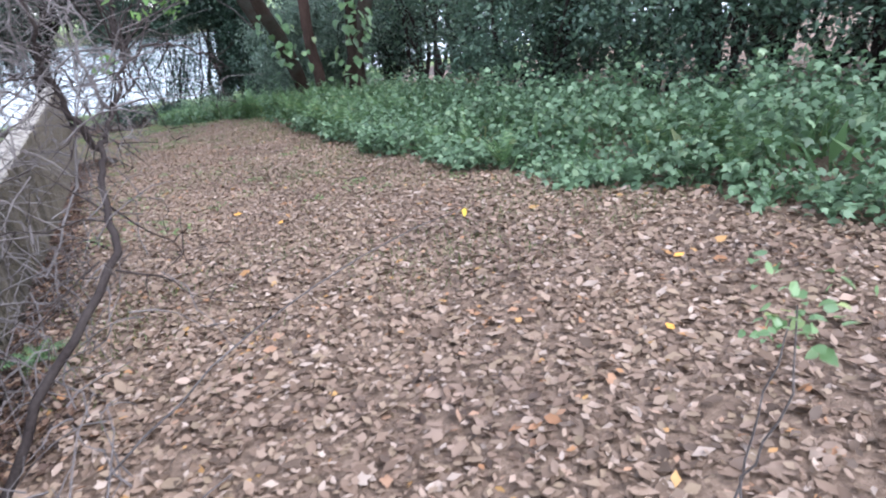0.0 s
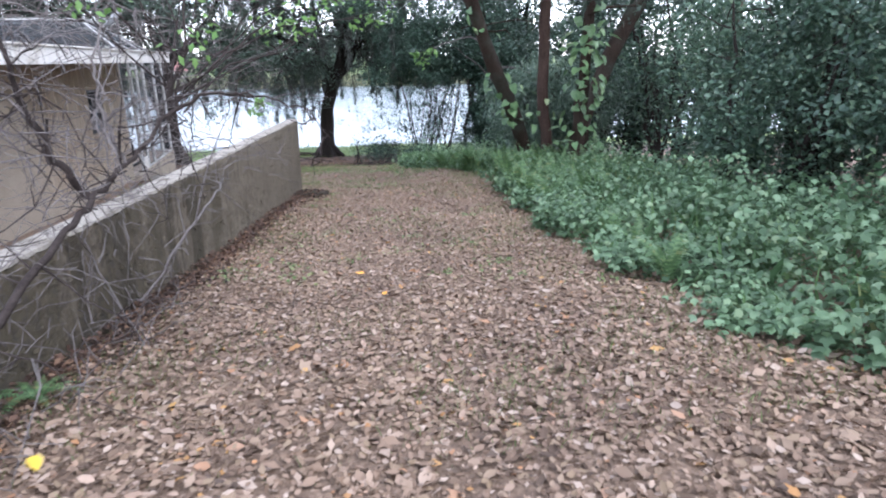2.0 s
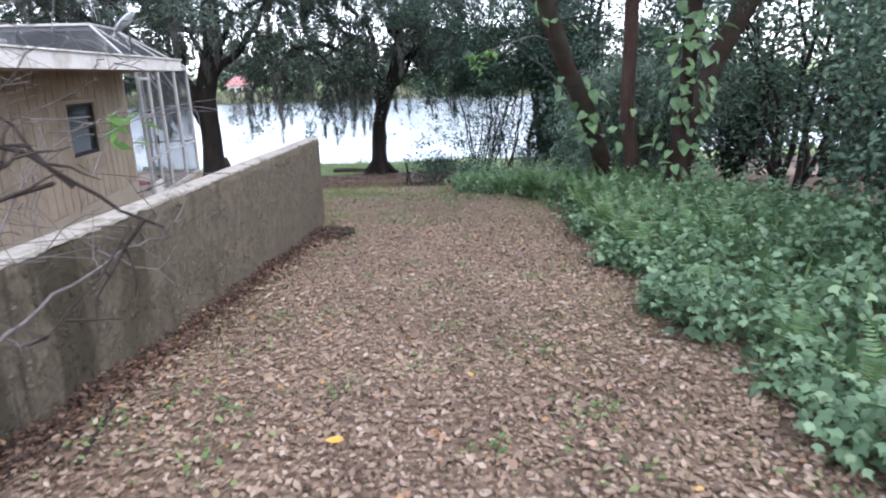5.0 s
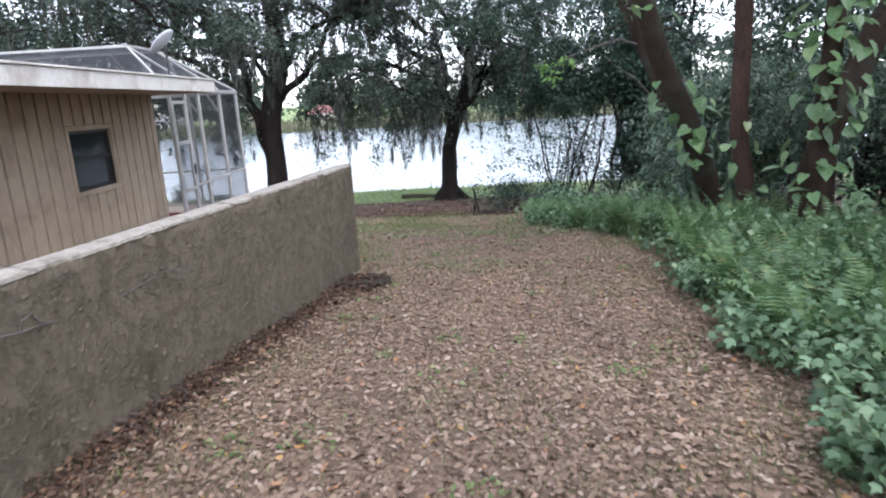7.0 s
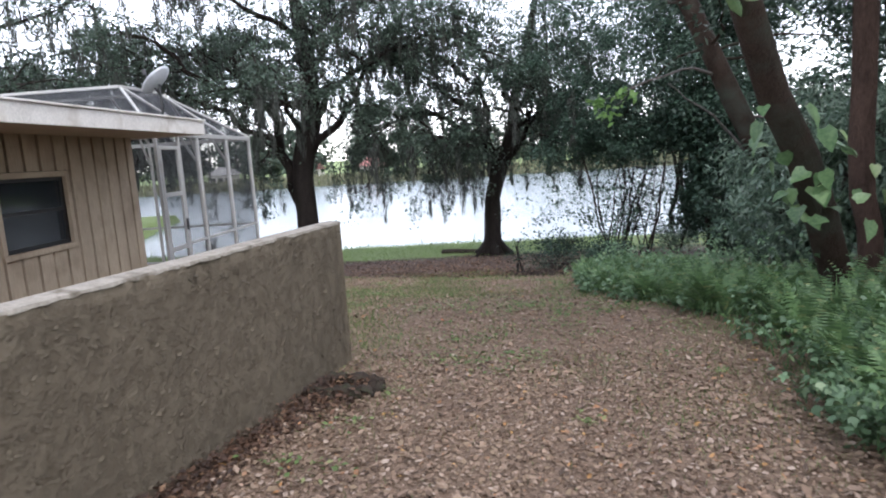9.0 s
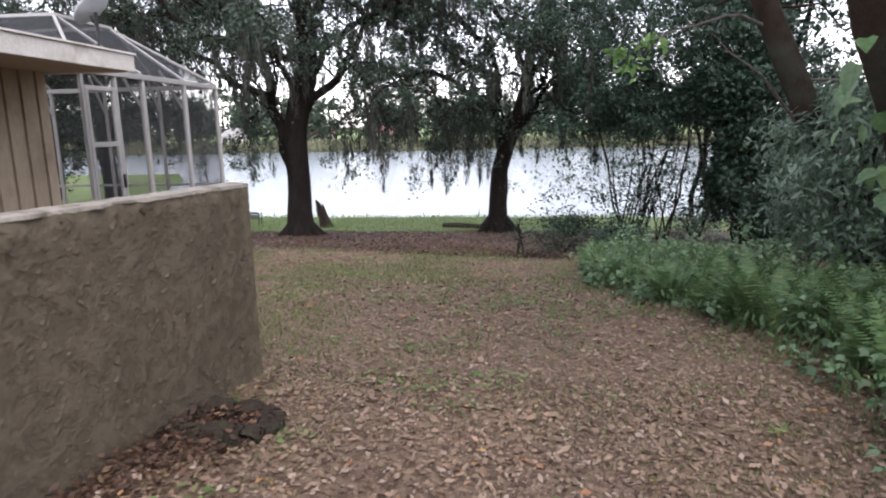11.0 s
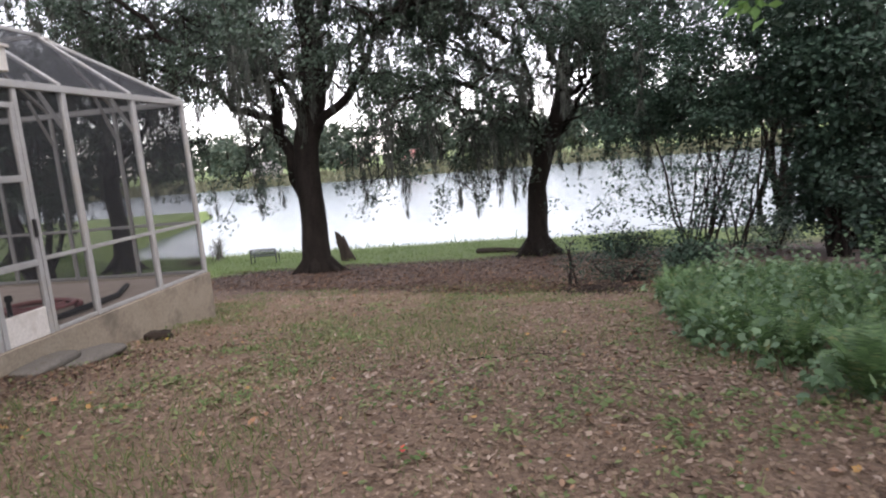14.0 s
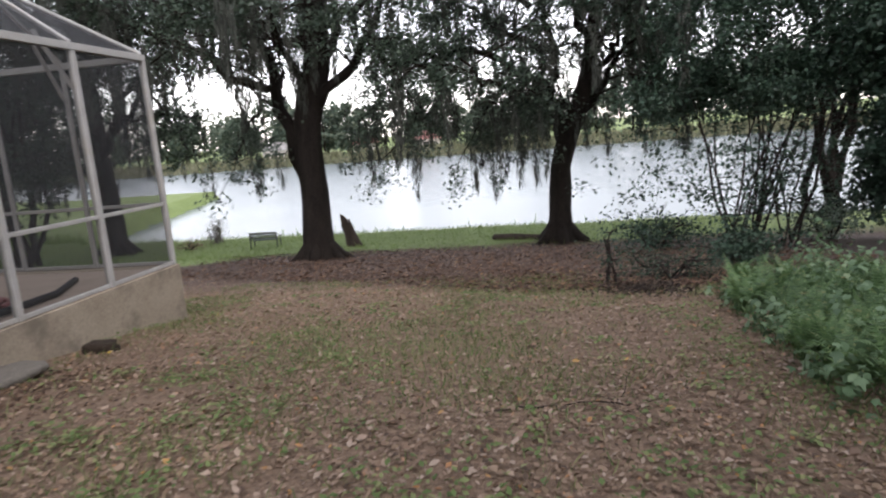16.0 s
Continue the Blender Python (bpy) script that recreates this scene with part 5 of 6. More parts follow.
def tall_blades():
    """Upright strap leaves standing out of the groundcover."""
    rng = np.random.default_rng(105)
    n = 9000
    y = np.where(rng.random(n) < 0.14, rng.uniform(-3, 9, n), rng.uniform(9, 23, n))
    x = edge_x(y) + rng.random(n) ** 1.2 * 3.0 - 0.05
    P = np.stack([x, y, land(x, y)], 1)
    D = np.stack([rng.normal(0, 0.38, n), rng.normal(0, 0.38, n), np.ones(n)], 1)
    rise = np.clip((x - edge_x(y)) / 0.7, 0.35, 1)
    ln = rise * rng.uniform(0.25, 0.7, n) * np.interp(y, (14, 17), (1.0, 0.7))
    wide = rng.random(n) < 0.45
    for sel, shape, f in ((wide, "slim", 0.62), (~wide, "blade", 1.0)):
        ob = link_mesh("strap_leaves", leaves_mesh("strap_leaves", shape, P[sel] + (0, 0, 0.12 if shape == "slim" else 0.0), D[sel] * ((1.8, 1.8, 1) if shape == "slim" else (1, 1, 1)), unit(rng, int(sel.sum())), f * ln[sel]), FERN)
        tagged(ob, "upright green strap leaves in the groundcover", "groundcover", kind="stuff")


tall_blades()
litter()
wall_drift()
dark_shaded_leaves()
tufts()
grass()
groundcover()
ferns()


# ---- bare bush by the wall ----
def bare_bush():
    rng = np.random.default_rng(301)
    t = empty("bare_bush", 0.2, 2.2, float(land(0.2, 2.2)), "tangled leafless grey bush growing against the garden wall", "bush")

    def stem(name, spec, r0, r1, mat, twigs, ln):
        w = Wood()
        pts = np.array(spec, float)
        k = np.linspace(0, len(pts) - 1, 5 * len(pts))
        P = np.stack([np.interp(k, np.arange(len(pts)), pts[:, c]) for c in range(3)], 1)
        P[1:-1] += rng.normal(0, 0.008, (len(P) - 2, 3))
        w.tube(P, np.linspace(r0, r1, len(P)), 7)
        for _ in range(twigs):
            q = P[rng.integers(len(P) // 5, len(P))]
            e = q + unit(rng, 1)[0] * (0.8, 1.0, 0.8) * rng.uniform(0.3, 1.0) * ln
            br = w.tube(bent(rng, q, e, 6, 0, 0.1), np.linspace(0.005, 0.0015, 6), 4)
            for _ in range(3):
                q2 = br[rng.integers(1, 6)]
                w.tube(bent(rng, q2, q2 + unit(rng, 1)[0] * rng.uniform(0.1, 0.35) * ln, 4, 0, 0.1), np.linspace(0.0035, 0.001, 4), 4)
        link_mesh(name, w.mesh(name), mat, t, smooth=True)

    stem("stem", [(-0.5, 2.2, -0.4), (-0.05, 2.4, 0.15), (0.31, 2.6, 0.49), (0.37, 3.1, 0.64), (0.45, 3.35, 0.76), (0.55, 3.5, 0.86), (0.64, 3.65, 0.97), (0.72, 3.8, 1.06), (0.78, 4.0, 1.3), (0.8, 4.3, 1.75)], 0.019, 0.006, DARK_TWIG, 22, 0.8)
    stem("branch", [(0.44, 3.34, 0.75), (0.36, 3.25, 0.9), (0.30, 3.2, 1.12), (0.30, 3.1, 1.31), (0.2, 3.0, 1.75)], 0.018, 0.007, DARK_TWIG, 12, 0.7)
    stem("branch", [(0.55, 3.5, 0.86), (0.49, 3.5, 1.1), (0.49, 3.5, 1.31), (0.55, 3.6, 1.7)], 0.010, 0.004, TWIG, 10, 0.6)
    stem("branch", [(0.70, 3.78, 1.04), (0.86, 3.9, 1.14), (1.11, 4.2, 1.13), (1.39, 4.5, 1.01), (1.55, 4.75, 0.8)], 0.010, 0.003, DARK_TWIG, 10, 0.6)
    stem("branch", [(0.1, 5.2, -0.4), (0.5, 5.6, 0.1), (0.63, 6.2, 0.22), (0.51, 7.5, 0.09), (0.5, 8.5, -0.08), (0.71, 9.4, -0.06)], 0.012, 0.003, TWIG, 9, 0.5)
    for k in range(5):
        y = rng.uniform(1.0, 5.6)
        x = wall_x(y) + rng.uniform(0.1, 0.5)
        z = float(land(x, y))
        e = (x + rng.uniform(-0.5, 0.6), y + rng.uniform(0.2, 1.2), z + rng.uniform(0.7, 1.9))
        stem("stem", [(x, y, z - 0.05), ((x + e[0]) / 2 - 0.08, (y + e[1]) / 2, (z + e[2]) / 2 + 0.1), e], 0.006, 0.0025, TWIG, 11, 0.75)
    # low snarl of fine twigs at its foot
    w = Wood()
    for _ in range(130):
        y = rng.uniform(0.7, 5.4)
        x = wall_x(y) + rng.uniform(0.0, 0.75) * (1.1 - 0.1 * y)
        z = float(land(x, y))
        a = np.array([x, y, z + rng.uniform(0, 0.35)])
        b = a + unit(rng, 1)[0] * (0.7, 1.0, 0.5) * rng.uniform(0.2, 0.7) + (0, 0, 0.12)
        b[2] = max(b[2], z + 0.03)
        w.tube(bent(rng, a, b, 5, 0.03, 0.12), np.linspace(0.004, 0.0015, 5), 4)
    for _ in range(170):
        y = rng.uniform(1.8, 4.4)
        a = np.array([wall_x(y) + rng.uniform(0.1, 0.95), y, rng.uniform(0.2, 1.7)])
        b = a + unit(rng, 1)[0] * (0.6, 0.8, 0.6) * rng.uniform(0.25, 0.7)
        w.tube(bent(rng, a, b, 5, 0.03, 0.12), np.linspace(0.0035, 0.0012, 5), 4)
    # haze of long fine twigs over the wall
    for _ in range(420):
        y = rng.uniform(2.6, 6.4)
        a = np.array([wall_x(y) + rng.uniform(-0.2, 0.9) + 0.12 * max(0, y - 4), y, rng.uniform(0.45, 1.95)])
        d = unit(rng, 1)[0] * (1.0, 0.8, 0.5)
        b = a + d * rng.uniform(0.3, 0.9)
        p = w.tube(bent(rng, a, b, 6, 0.03, 0.10), np.linspace(0.0032, 0.0009, 6), 3)
        q = p[rng.integers(2, 5)]
        w.tube(bent(rng, q, q + unit(rng, 1)[0] * rng.uniform(0.1, 0.3), 4, 0, 0.1), np.linspace(0.0018, 0.0007, 4), 3)
    link_mesh("twig_tangle", w.mesh("twig_tangle"), TWIG, t, "fine grey twig tangle")["kind"] = "stuff"
    # a few green leaves high up
    C = np.array([(0.9, 3.8, 1.42), (0.5, 3.5, 1.6), (1.39, 4.2, 1.5), (0.8, 4.3, 1.75), (1.0, 4.4, 1.7), (1.25, 4.6, 1.72), (0.6, 3.9, 1.75), (1.5, 5.0, 1.7), (0.2, 3.0, 1.75), (1.7, 5.2, 1.72), (1.9, 5.4, 1.6), (2.1, 5.7, 1.68), (1.2, 4.9, 1.5)])
    w = Wood()
    for c in C:
        w.tube(bent(rng, (0.72, 3.85, 1.15), c, 6, 0.05, 0.06), np.linspace(0.006, 0.002, 6), 4)
    link_mesh("leafy_twig", w.mesh("leafy_twig"), DARK_TWIG, t)
    foliage("leaf_spray", rng, clumps(rng, C, 0.26, 26), "simple", 0.05, LIME_LEAF, t, 0.2, "young bright green leaves")["kind"] = "stuff"
    # one last yellow leaf on a long twig
    w = Wood()
    tip = (0.93, 1.22, 0.80)
    w.tube(bent(rng, (0.0, 1.9, 0.0), tip, 9, 0.12, 0.03), np.linspace(0.004, 0.001, 9), 4)
    link_mesh("long_twig", w.mesh("long_twig"), TWIG, t)
    link_mesh("yellow_leaf", leaves_mesh("yellow_leaf", "heart", np.array([tip]), np.array([(0.1, -0.2, -1.0)]), np.array([(0.2, -1.0, 0.2)]), np.array([0.024])), YELLOW, t, "single hanging yellow leaf")
    # spray that leans over the wall further on
    w = Wood()
    c = (1.02, 6.05, 0.97)
    w.tube(bent(rng, (0.5, 5.6, 0.1), c, 8, 0.25, 0.05), np.linspace(0.008, 0.002, 8), 4)
    link_mesh("leafy_twig", w.mesh("leafy_twig"), TWIG, t)
    foliage("leaf_spray", rng, clumps(rng, [c, (1.0, 6.2, 0.93)], 0.14, 9), "simple", 0.09, LIME_LEAF, t, 0.2, "young bright green leaves")["kind"] = "stuff"


bare_bush()


def fallen_branch(pts, r, name, label, seed):
    rng = np.random.default_rng(seed)
    P = np.array(pts, float)
    k = np.linspace(0, len(P) - 1, 24)
    P = np.stack([np.interp(k, np.arange(len(P)), P[:, c]) for c in range(2)], 1) + rng.normal(0, 0.012, (24, 2))
    z = land(P[:, 0], P[:, 1]) + r + 0.012
    w = Wood()
    line = np.column_stack([P, z])
    w.tube(line, np.linspace(r, r * 0.35, 24), 6)
    for _ in range(5):
        q = line[rng.integers(6, 24)]
        w.tube(bent(rng, q, q + np.array([*rng.normal(0, 0.25, 2), rng.uniform(0.0, 0.12)]), 5, 0, 0.1), np.linspace(r * 0.5, 0.0015, 5), 4)
    tagged(link_mesh(name, w.mesh(name), DARK_TWIG, smooth=True), label, "branch")


fallen_branch([(0.62, 6.0), (0.46, 7.2), (0.46, 8.06), (0.63, 10.11), (0.85, 11.6)], 0.012, "fallen_branch", "long thin dead branch lying along the wall foot", 1)
fallen_branch([(0.9, 4.7), (1.35, 5.0), (1.7, 4.95)], 0.006, "fallen_twig", "thin dark twig lying on fallen leaves", 2)
fallen_branch([(2.2, 17.5), (2.9, 17.7), (3.2, 17.6)], 0.006, "fallen_twig", "thin dark twig lying on fallen leaves", 3)


def weed():
    """A tall thin weed that leans into the way at the start."""
    rng = np.random.default_rng(303)
    b = np.array([1.25, 0.62, float(land(1.25, 0.62))])
    t = empty("weed", *b, "slender weed with pale green leaves beside the path", "weed")
    C = np.array([(0.86, 0.36, 0.87), (1.0, 0.42, 0.83), (1.08, 0.46, 0.72), (0.93, 0.38, 0.78), (1.2, 0.55, 0.6)])
    w = Wood()
    w.tube(bent(rng, b, C[0], 12, 0.02, 0.03), np.linspace(0.004, 0.0015, 12), 5)
    w.tube(bent(rng, b, C[2], 12, 0.02, 0.03), np.linspace(0.004, 0.0015, 12), 5)
    link_mesh("stem", w.mesh("stem"), TWIG, t)
    foliage("leaves", rng, clumps(rng, C, 0.09, 11), "heart", 0.024, BIG_LEAF, t, 0.1)
    return t


weed()


def lone_leaf(x, y, mat, size, label, seed):
    rng = np.random.default_rng(seed)
    P = np.array([(x, y, float(land(x, y)) + 0.035)])
    a = rng.uniform(0, 6.28)
    me = leaves_mesh("fallen_leaf", "curled", P, np.array([(math.cos(a), math.sin(a), 0.1)]), np.array([(0.1, -0.25, 1.0)]), np.array([size]))
    tagged(link_mesh("fallen_leaf", me, mat), label, "leaf", "bright fallen leaves")


for k, (x, y, mat, s, lab) in enumerate(((2.2, 1.45, ORANGE, 0.08, "single orange leaf on brown litter"), (1.86, 6.05, ORANGE, 0.10, "single orange leaf on brown litter"),
                                         (2.2, 15.25, RED_LEAF, 0.08, "single red leaf on brown litter"), (1.9, 5.2, ORANGE, 0.06, "single orange leaf on brown litter"), (2.9, 1.9, ORANGE, 0.07, "single orange leaf on brown litter"))):
    lone_leaf(x, y, mat, s, lab, k)


def rough_block(name, lo, hi, mat, label, category, seed, rz=0.0, jag=0.02, cuts=3):
    rng = np.random.default_rng(seed)
    bm = bmesh.new()
    c = Vector([(a + b) / 2 for a, b in zip(lo, hi)])
    s = [b - a for a, b in zip(lo, hi)]
    bmesh.ops.create_cube(bm, size=1)
    bmesh.ops.subdivide_edges(bm, edges=bm.edges, cuts=cuts, use_grid_fill=True)
    for v in bm.verts:
        p = v.co.copy()
        f = 1 - 0.10 * (abs(p.x * 2) ** 6 + abs(p.y * 2) ** 6 + abs(p.z * 2) ** 6 - 1) * (sum(abs(q) > 0.49 for q in p) > 1)
        v.co = Vector((p.x * s[0] * f, p.y * s[1] * f, p.z * s[2] * f)) + Vector(rng.normal(0, jag * 0.4, 3))
    bm.transform(Matrix.Translation(c) @ Matrix.Rotation(radians(rz), 4, "Z"))
    me = bpy.data.meshes.new(name)
    bm.to_mesh(me)
    bm.free()
    return tagged(link_mesh(name, me, mat, smooth=True), label, category)


def planter():
    """A half-buried hollow block at the end of the wall, with leaves in it."""
    x, y = 1.54, 12.66
    z = float(land(x, y))
    t = empty("planter_block", x, y, z, "dark rotten hollow block full of dead leaves at the wall foot", "block", rz=-8)
    m = t.matrix_world
    rg = np.random.default_rng(8)
    for k, (a, b, hgt) in enumerate((((-0.26, -0.13), (0.22, -0.17), 0.10), ((0.22, -0.17), (0.29, 0.12), 0.085), ((0.29, 0.12), (-0.24, 0.17), 0.11), ((-0.24, 0.17), (-0.26, -0.13), 0.05))):
        # each side is a crumbling, uneven slab
        n = 14
        w = Wood()
        f = np.linspace(0, 1, n)
        line = np.stack([np.interp(f, (0, 1), (a[0], b[0])), np.interp(f, (0, 1), (a[1], b[1])), hgt * 0.3 + rg.normal(0, 0.012, n)], 1)
        line[:, :2] += rg.normal(0, 0.008, (n, 2))
        w.tube([m @ Vector(p) for p in line], 0.055 + 0.5 * hgt * rg.uniform(0.3, 0.6, n), 7)
        link_mesh("side", w.mesh("side"), STONE, t, smooth=True)
    rng = np.random.default_rng(9)
    n = 800
    q = np.stack([rng.uniform(-0.22, 0.28, n), 0.12 - np.abs(rng.normal(0, 0.3, n)), rng.uniform(-0.01, 0.10, n)], 1)
    P = np.array([m @ Vector(v) for v in q])
    a = rng.uniform(0, 6.28, n)
    D = np.stack([np.cos(a), np.sin(a), rng.normal(0, 0.4, n)], 1)
    link_mesh("dead_leaves", leaves_mesh("dead_leaves", "curled", P, D, np.stack([rng.normal(0, 0.5, n), rng.normal(0, 0.5, n), np.ones(n)], 1), rng.uniform(0.03, 0.07, n)), DRIFT, t, "wet dark dead leaves")


planter()
z = float(land(-2.0, 19.55))
rough_block("stone_block", (-2.18, 19.45, z - 0.08), (-1.84, 19.66, z + 0.11), STONE, "dark rough block lying by the low wall", "block", 4, 8, 0.03)
lone_leaf(-1.78, 19.36, YELLOW, 0.09, "single bright yellow leaf on brown litter", 31)
z = float(land(-2.0, 18.0))
rough_block("paver", (-2.32, 17.7, z - 0.06), (-1.86, 18.75, z + 0.035), CONCRETE, "grey concrete step paver at the screen door", "paver", 5, -6, 0.01)
rough_block("paver", (-2.36, 17.45, z + 0.02), (-2.02, 18.25, z + 0.12), CONCRETE, "tilted grey concrete paver at the screen door", "paver", 6, 5, 0.01)
rough_block("paver", (-2.25, 16.6, z - 0.02), (-1.7, 17.35, z + 0.06), STONE, "dark sunken paver by the screen door", "paver", 7, 4, 0.015)


# ---- by the lake ----
def bench():
    x, y = -8.05, 36.4
    z = float(land(x, y))
    t = empty("bench", x, y, z, "small weathered metal and slat bench facing the lake", "bench", rz=4)
    m = t.matrix_world

    def put(name, lo, hi, mat):
        bm = boxes((lo, hi), bevel=0.004)
        bm.transform(m)
        part(name, bm, mat, t)
    for sx in (-0.54, 0.50):
        put("leg", (sx, -0.20, 0), (sx + 0.04, -0.16, 0.58), DARK_METAL)
        put("leg", (sx, 0.18, 0), (sx + 0.04, 0.22, 0.34), DARK_METAL)
        put("armrest", (sx, -0.16, 0.40), (sx + 0.04, 0.24, 0.435), DARK_METAL)
    for k in range(4):
        put("seat_slat", (-0.5, -0.14 + 0.09 * k, 0.29), (0.5, -0.07 + 0.09 * k, 0.315), BENCH_WOOD)
    for k in range(3):
        put("back_slat", (-0.5, -0.195, 0.37 + 0.075 * k), (0.5, -0.17, 0.425 + 0.075 * k), BENCH_WOOD)
    put("back_frame", (-0.5, -0.20, 0.585), (0.5, -0.16, 0.615), DARK_METAL)


bench()


def stump():
    x, y = -4.35, 35.7
    z = float(land(x, y))
    w = Wood()
    w.tube([(x + 0.1, y, z - 0.2), (x + 0.02, y, z + 0.05), (x - 0.1, y, z + 0.45), (x - 0.22, y, z + 0.82)], [0.34, 0.27, 0.21, 0.19], 12)
    w.tube([(x - 0.22, y, z + 0.80), (x - 0.32, y, z + 1.05), (x - 0.40, y, z + 1.18)], [0.17, 0.09, 0.01], 8)
    w.tube([(x - 0.16, y + 0.05, z + 0.75), (x - 0.08, y + 0.05, z + 0.98)], [0.1, 0.02], 6)
    tagged(link_mesh("stump", w.mesh("stump"), ROT_WOOD, smooth=True), "dark jagged leaning tree stump on the grass", "stump")


stump()


def log():
    w = Wood()
    zz = float(land(1.8, 35.1)) + 0.08
    p = np.array([(0.75, 35.4, zz), (1.4, 35.3, zz + 0.02), (2.1, 35.1, zz), (2.75, 34.95, zz - 0.02)])
    w.tube(p, [0.10, 0.11, 0.10, 0.08], 9)
    w.tube([(0.68, 35.42, zz), (0.75, 35.4, zz)], [0.01, 0.1], 9)
    tagged(link_mesh("log", w.mesh("log"), ROT_WOOD, smooth=True), "dark rotting log beside the leaning oak", "log")


log()
# loose dark bush on bare brown earth, over an added pile


# dark twigs and leaves added in place of a shaded brown patch
def shade_patch_pile():
    rng = np.random.default_rng(151)
    x, y = 4.1, 23.3
    t = empty("shade_patch_pile", x, y, float(land(x, y)), "low dark twigs and leaves added for a shaded brown patch", "brush pile")
    w = Wood()
    for _ in range(60):
        a = np.array([x + rng.normal(0, 0.4), y + rng.normal(0, 0.3), 0.0])
        a[2] = float(land(a[0], a[1])) + rng.uniform(0, 0.10)
        b = a + unit(rng, 1)[0] * (0.28, 0.25, 0.04) + (0, 0, 0.03)
        w.tube(bent(rng, a, b, 5, 0.03, 0.1), np.linspace(0.008, 0.003, 5), 4)
    link_mesh("twig_tangle", w.mesh("twig_tangle"), DARK_TWIG, t)["kind"] = "stuff"
    n = 700
    px, py = x + rng.normal(0, 0.42, n), y + rng.normal(0, 0.32, n)
    hh = np.exp(-((px - x) ** 2 + (py - y) ** 2) / 0.2) * 0.2
    P = np.stack([px, py, land(px, py) + hh * rng.random(n)], 1)
    foliage("dead_leaves", rng, P, "curled", 0.06, ROT_WOOD, t, 0.0)


shade_patch_pile()
shrub(3.6, 24.2, 0.28, 0.28, 0.95, 420, 0.05, DARK_LEAF, 155, "thin dark sapling on bare brown earth", "simple", base=0.2, stems=3)
shrub(4.6, 25.0, 1.0, 0.7, 0.5, 1800, 0.055, DARK_LEAF, 152, "low dark bush on bare brown earth", "simple", base=0.05, stems=7)
shrub(-11.0, 38.0, 0.5, 0.5, 0.95, 900, 0.07, REED, 153, "small round greyish shrub at the water's edge", "slim", base=0.3, stems=10, bark=TWIG)
shrub(-11.2, 36.6, 0.7, 0.5, 0.35, 700, 0.09, LITTER, 154, "low heap of dry brown plants on the bank", "slim", base=0.02, stems=5)


def spray_branch():
    """A bare limb from the leaning tree, with young leaves at its end."""
    rng = np.random.default_rng(311)
    w = Wood()
    ends = [(4.78, 17.5, 1.25), (4.95, 17.3, 1.5), (4.6, 17.8, 1.4)]
    P = w.tube(bent(rng, (6.75, 18.48, 1.75), (5.0, 17.6, 1.55), 10, 0.15, 0.04), np.linspace(0.03, 0.008, 10), 6)
    for e in ends:
        w.tube(bent(rng, P[8], e, 5, 0, 0.05), np.linspace(0.008, 0.002, 5), 4)
    w.tube(bent(rng, (7.2, 18.4, 0.45), (5.6, 17.4, 1.6), 9, 0.1, 0.04), np.linspace(0.028, 0.006, 9), 6)
    w.tube(bent(rng, (7.0, 18.45, 1.0), (8.9, 17.2, 0.2), 9, 0.3, 0.04), np.linspace(0.03, 0.008, 9), 6)
    link_mesh("limb", w.mesh("limb"), TWIG, tE, "pale bare limb", smooth=True)
    foliage("leaf_spray", rng, clumps(rng, ends, 0.2, 24), "simple", 0.13, LIME_LEAF, tE, 0.15, "young bright green leaves")["kind"] = "stuff"
    # thin crown overhead
    w = Wood()
    tips = []
    for _ in range(26):
        s = PE[rng.integers(8, 14)]
        e = s + np.array([*rng.normal(0, 1.7, 2), rng.uniform(-0.6, 1.4)])
        w = Wood()
        w.tube(bent(rng, s, e, 7, 0.1, 0.1), np.linspace(0.03, 0.006, 7), 5)
        link_mesh("branch", w.mesh("branch"), VINE_BARK, tE, smooth=True)
        tips += [e, (s + e) / 2]
    foliage("crown", rng, clumps(rng, tips, 0.8, 60), "simple", 0.13, OAK, tE, 0.3)


spray_branch()


def vine_crowns():
    for k, (t, P) in enumerate(((tA, PA), (tB, PB), (tC, PC), (tD, PD))):
        rng = np.random.default_rng(320 + k)
        w = Wood()
        tips = []
        for _ in range(16):
            s = P[rng.integers(9, 14)]
            e = s + np.array([*rng.normal(0, 1.6, 2), rng.uniform(-0.3, 1.6)])
            w = Wood()
            w.tube(bent(rng, s, e, 7, 0.1, 0.1), np.linspace(0.03, 0.006, 7), 5)
            link_mesh("branch", w.mesh("branch"), VINE_BARK, t, smooth=True)
            tips += [e, (s + e) / 2]
        foliage("crown", rng, clumps(rng, tips, 0.85, 95), "simple", 0.15, OAK, t, 0.3)


vine_crowns()


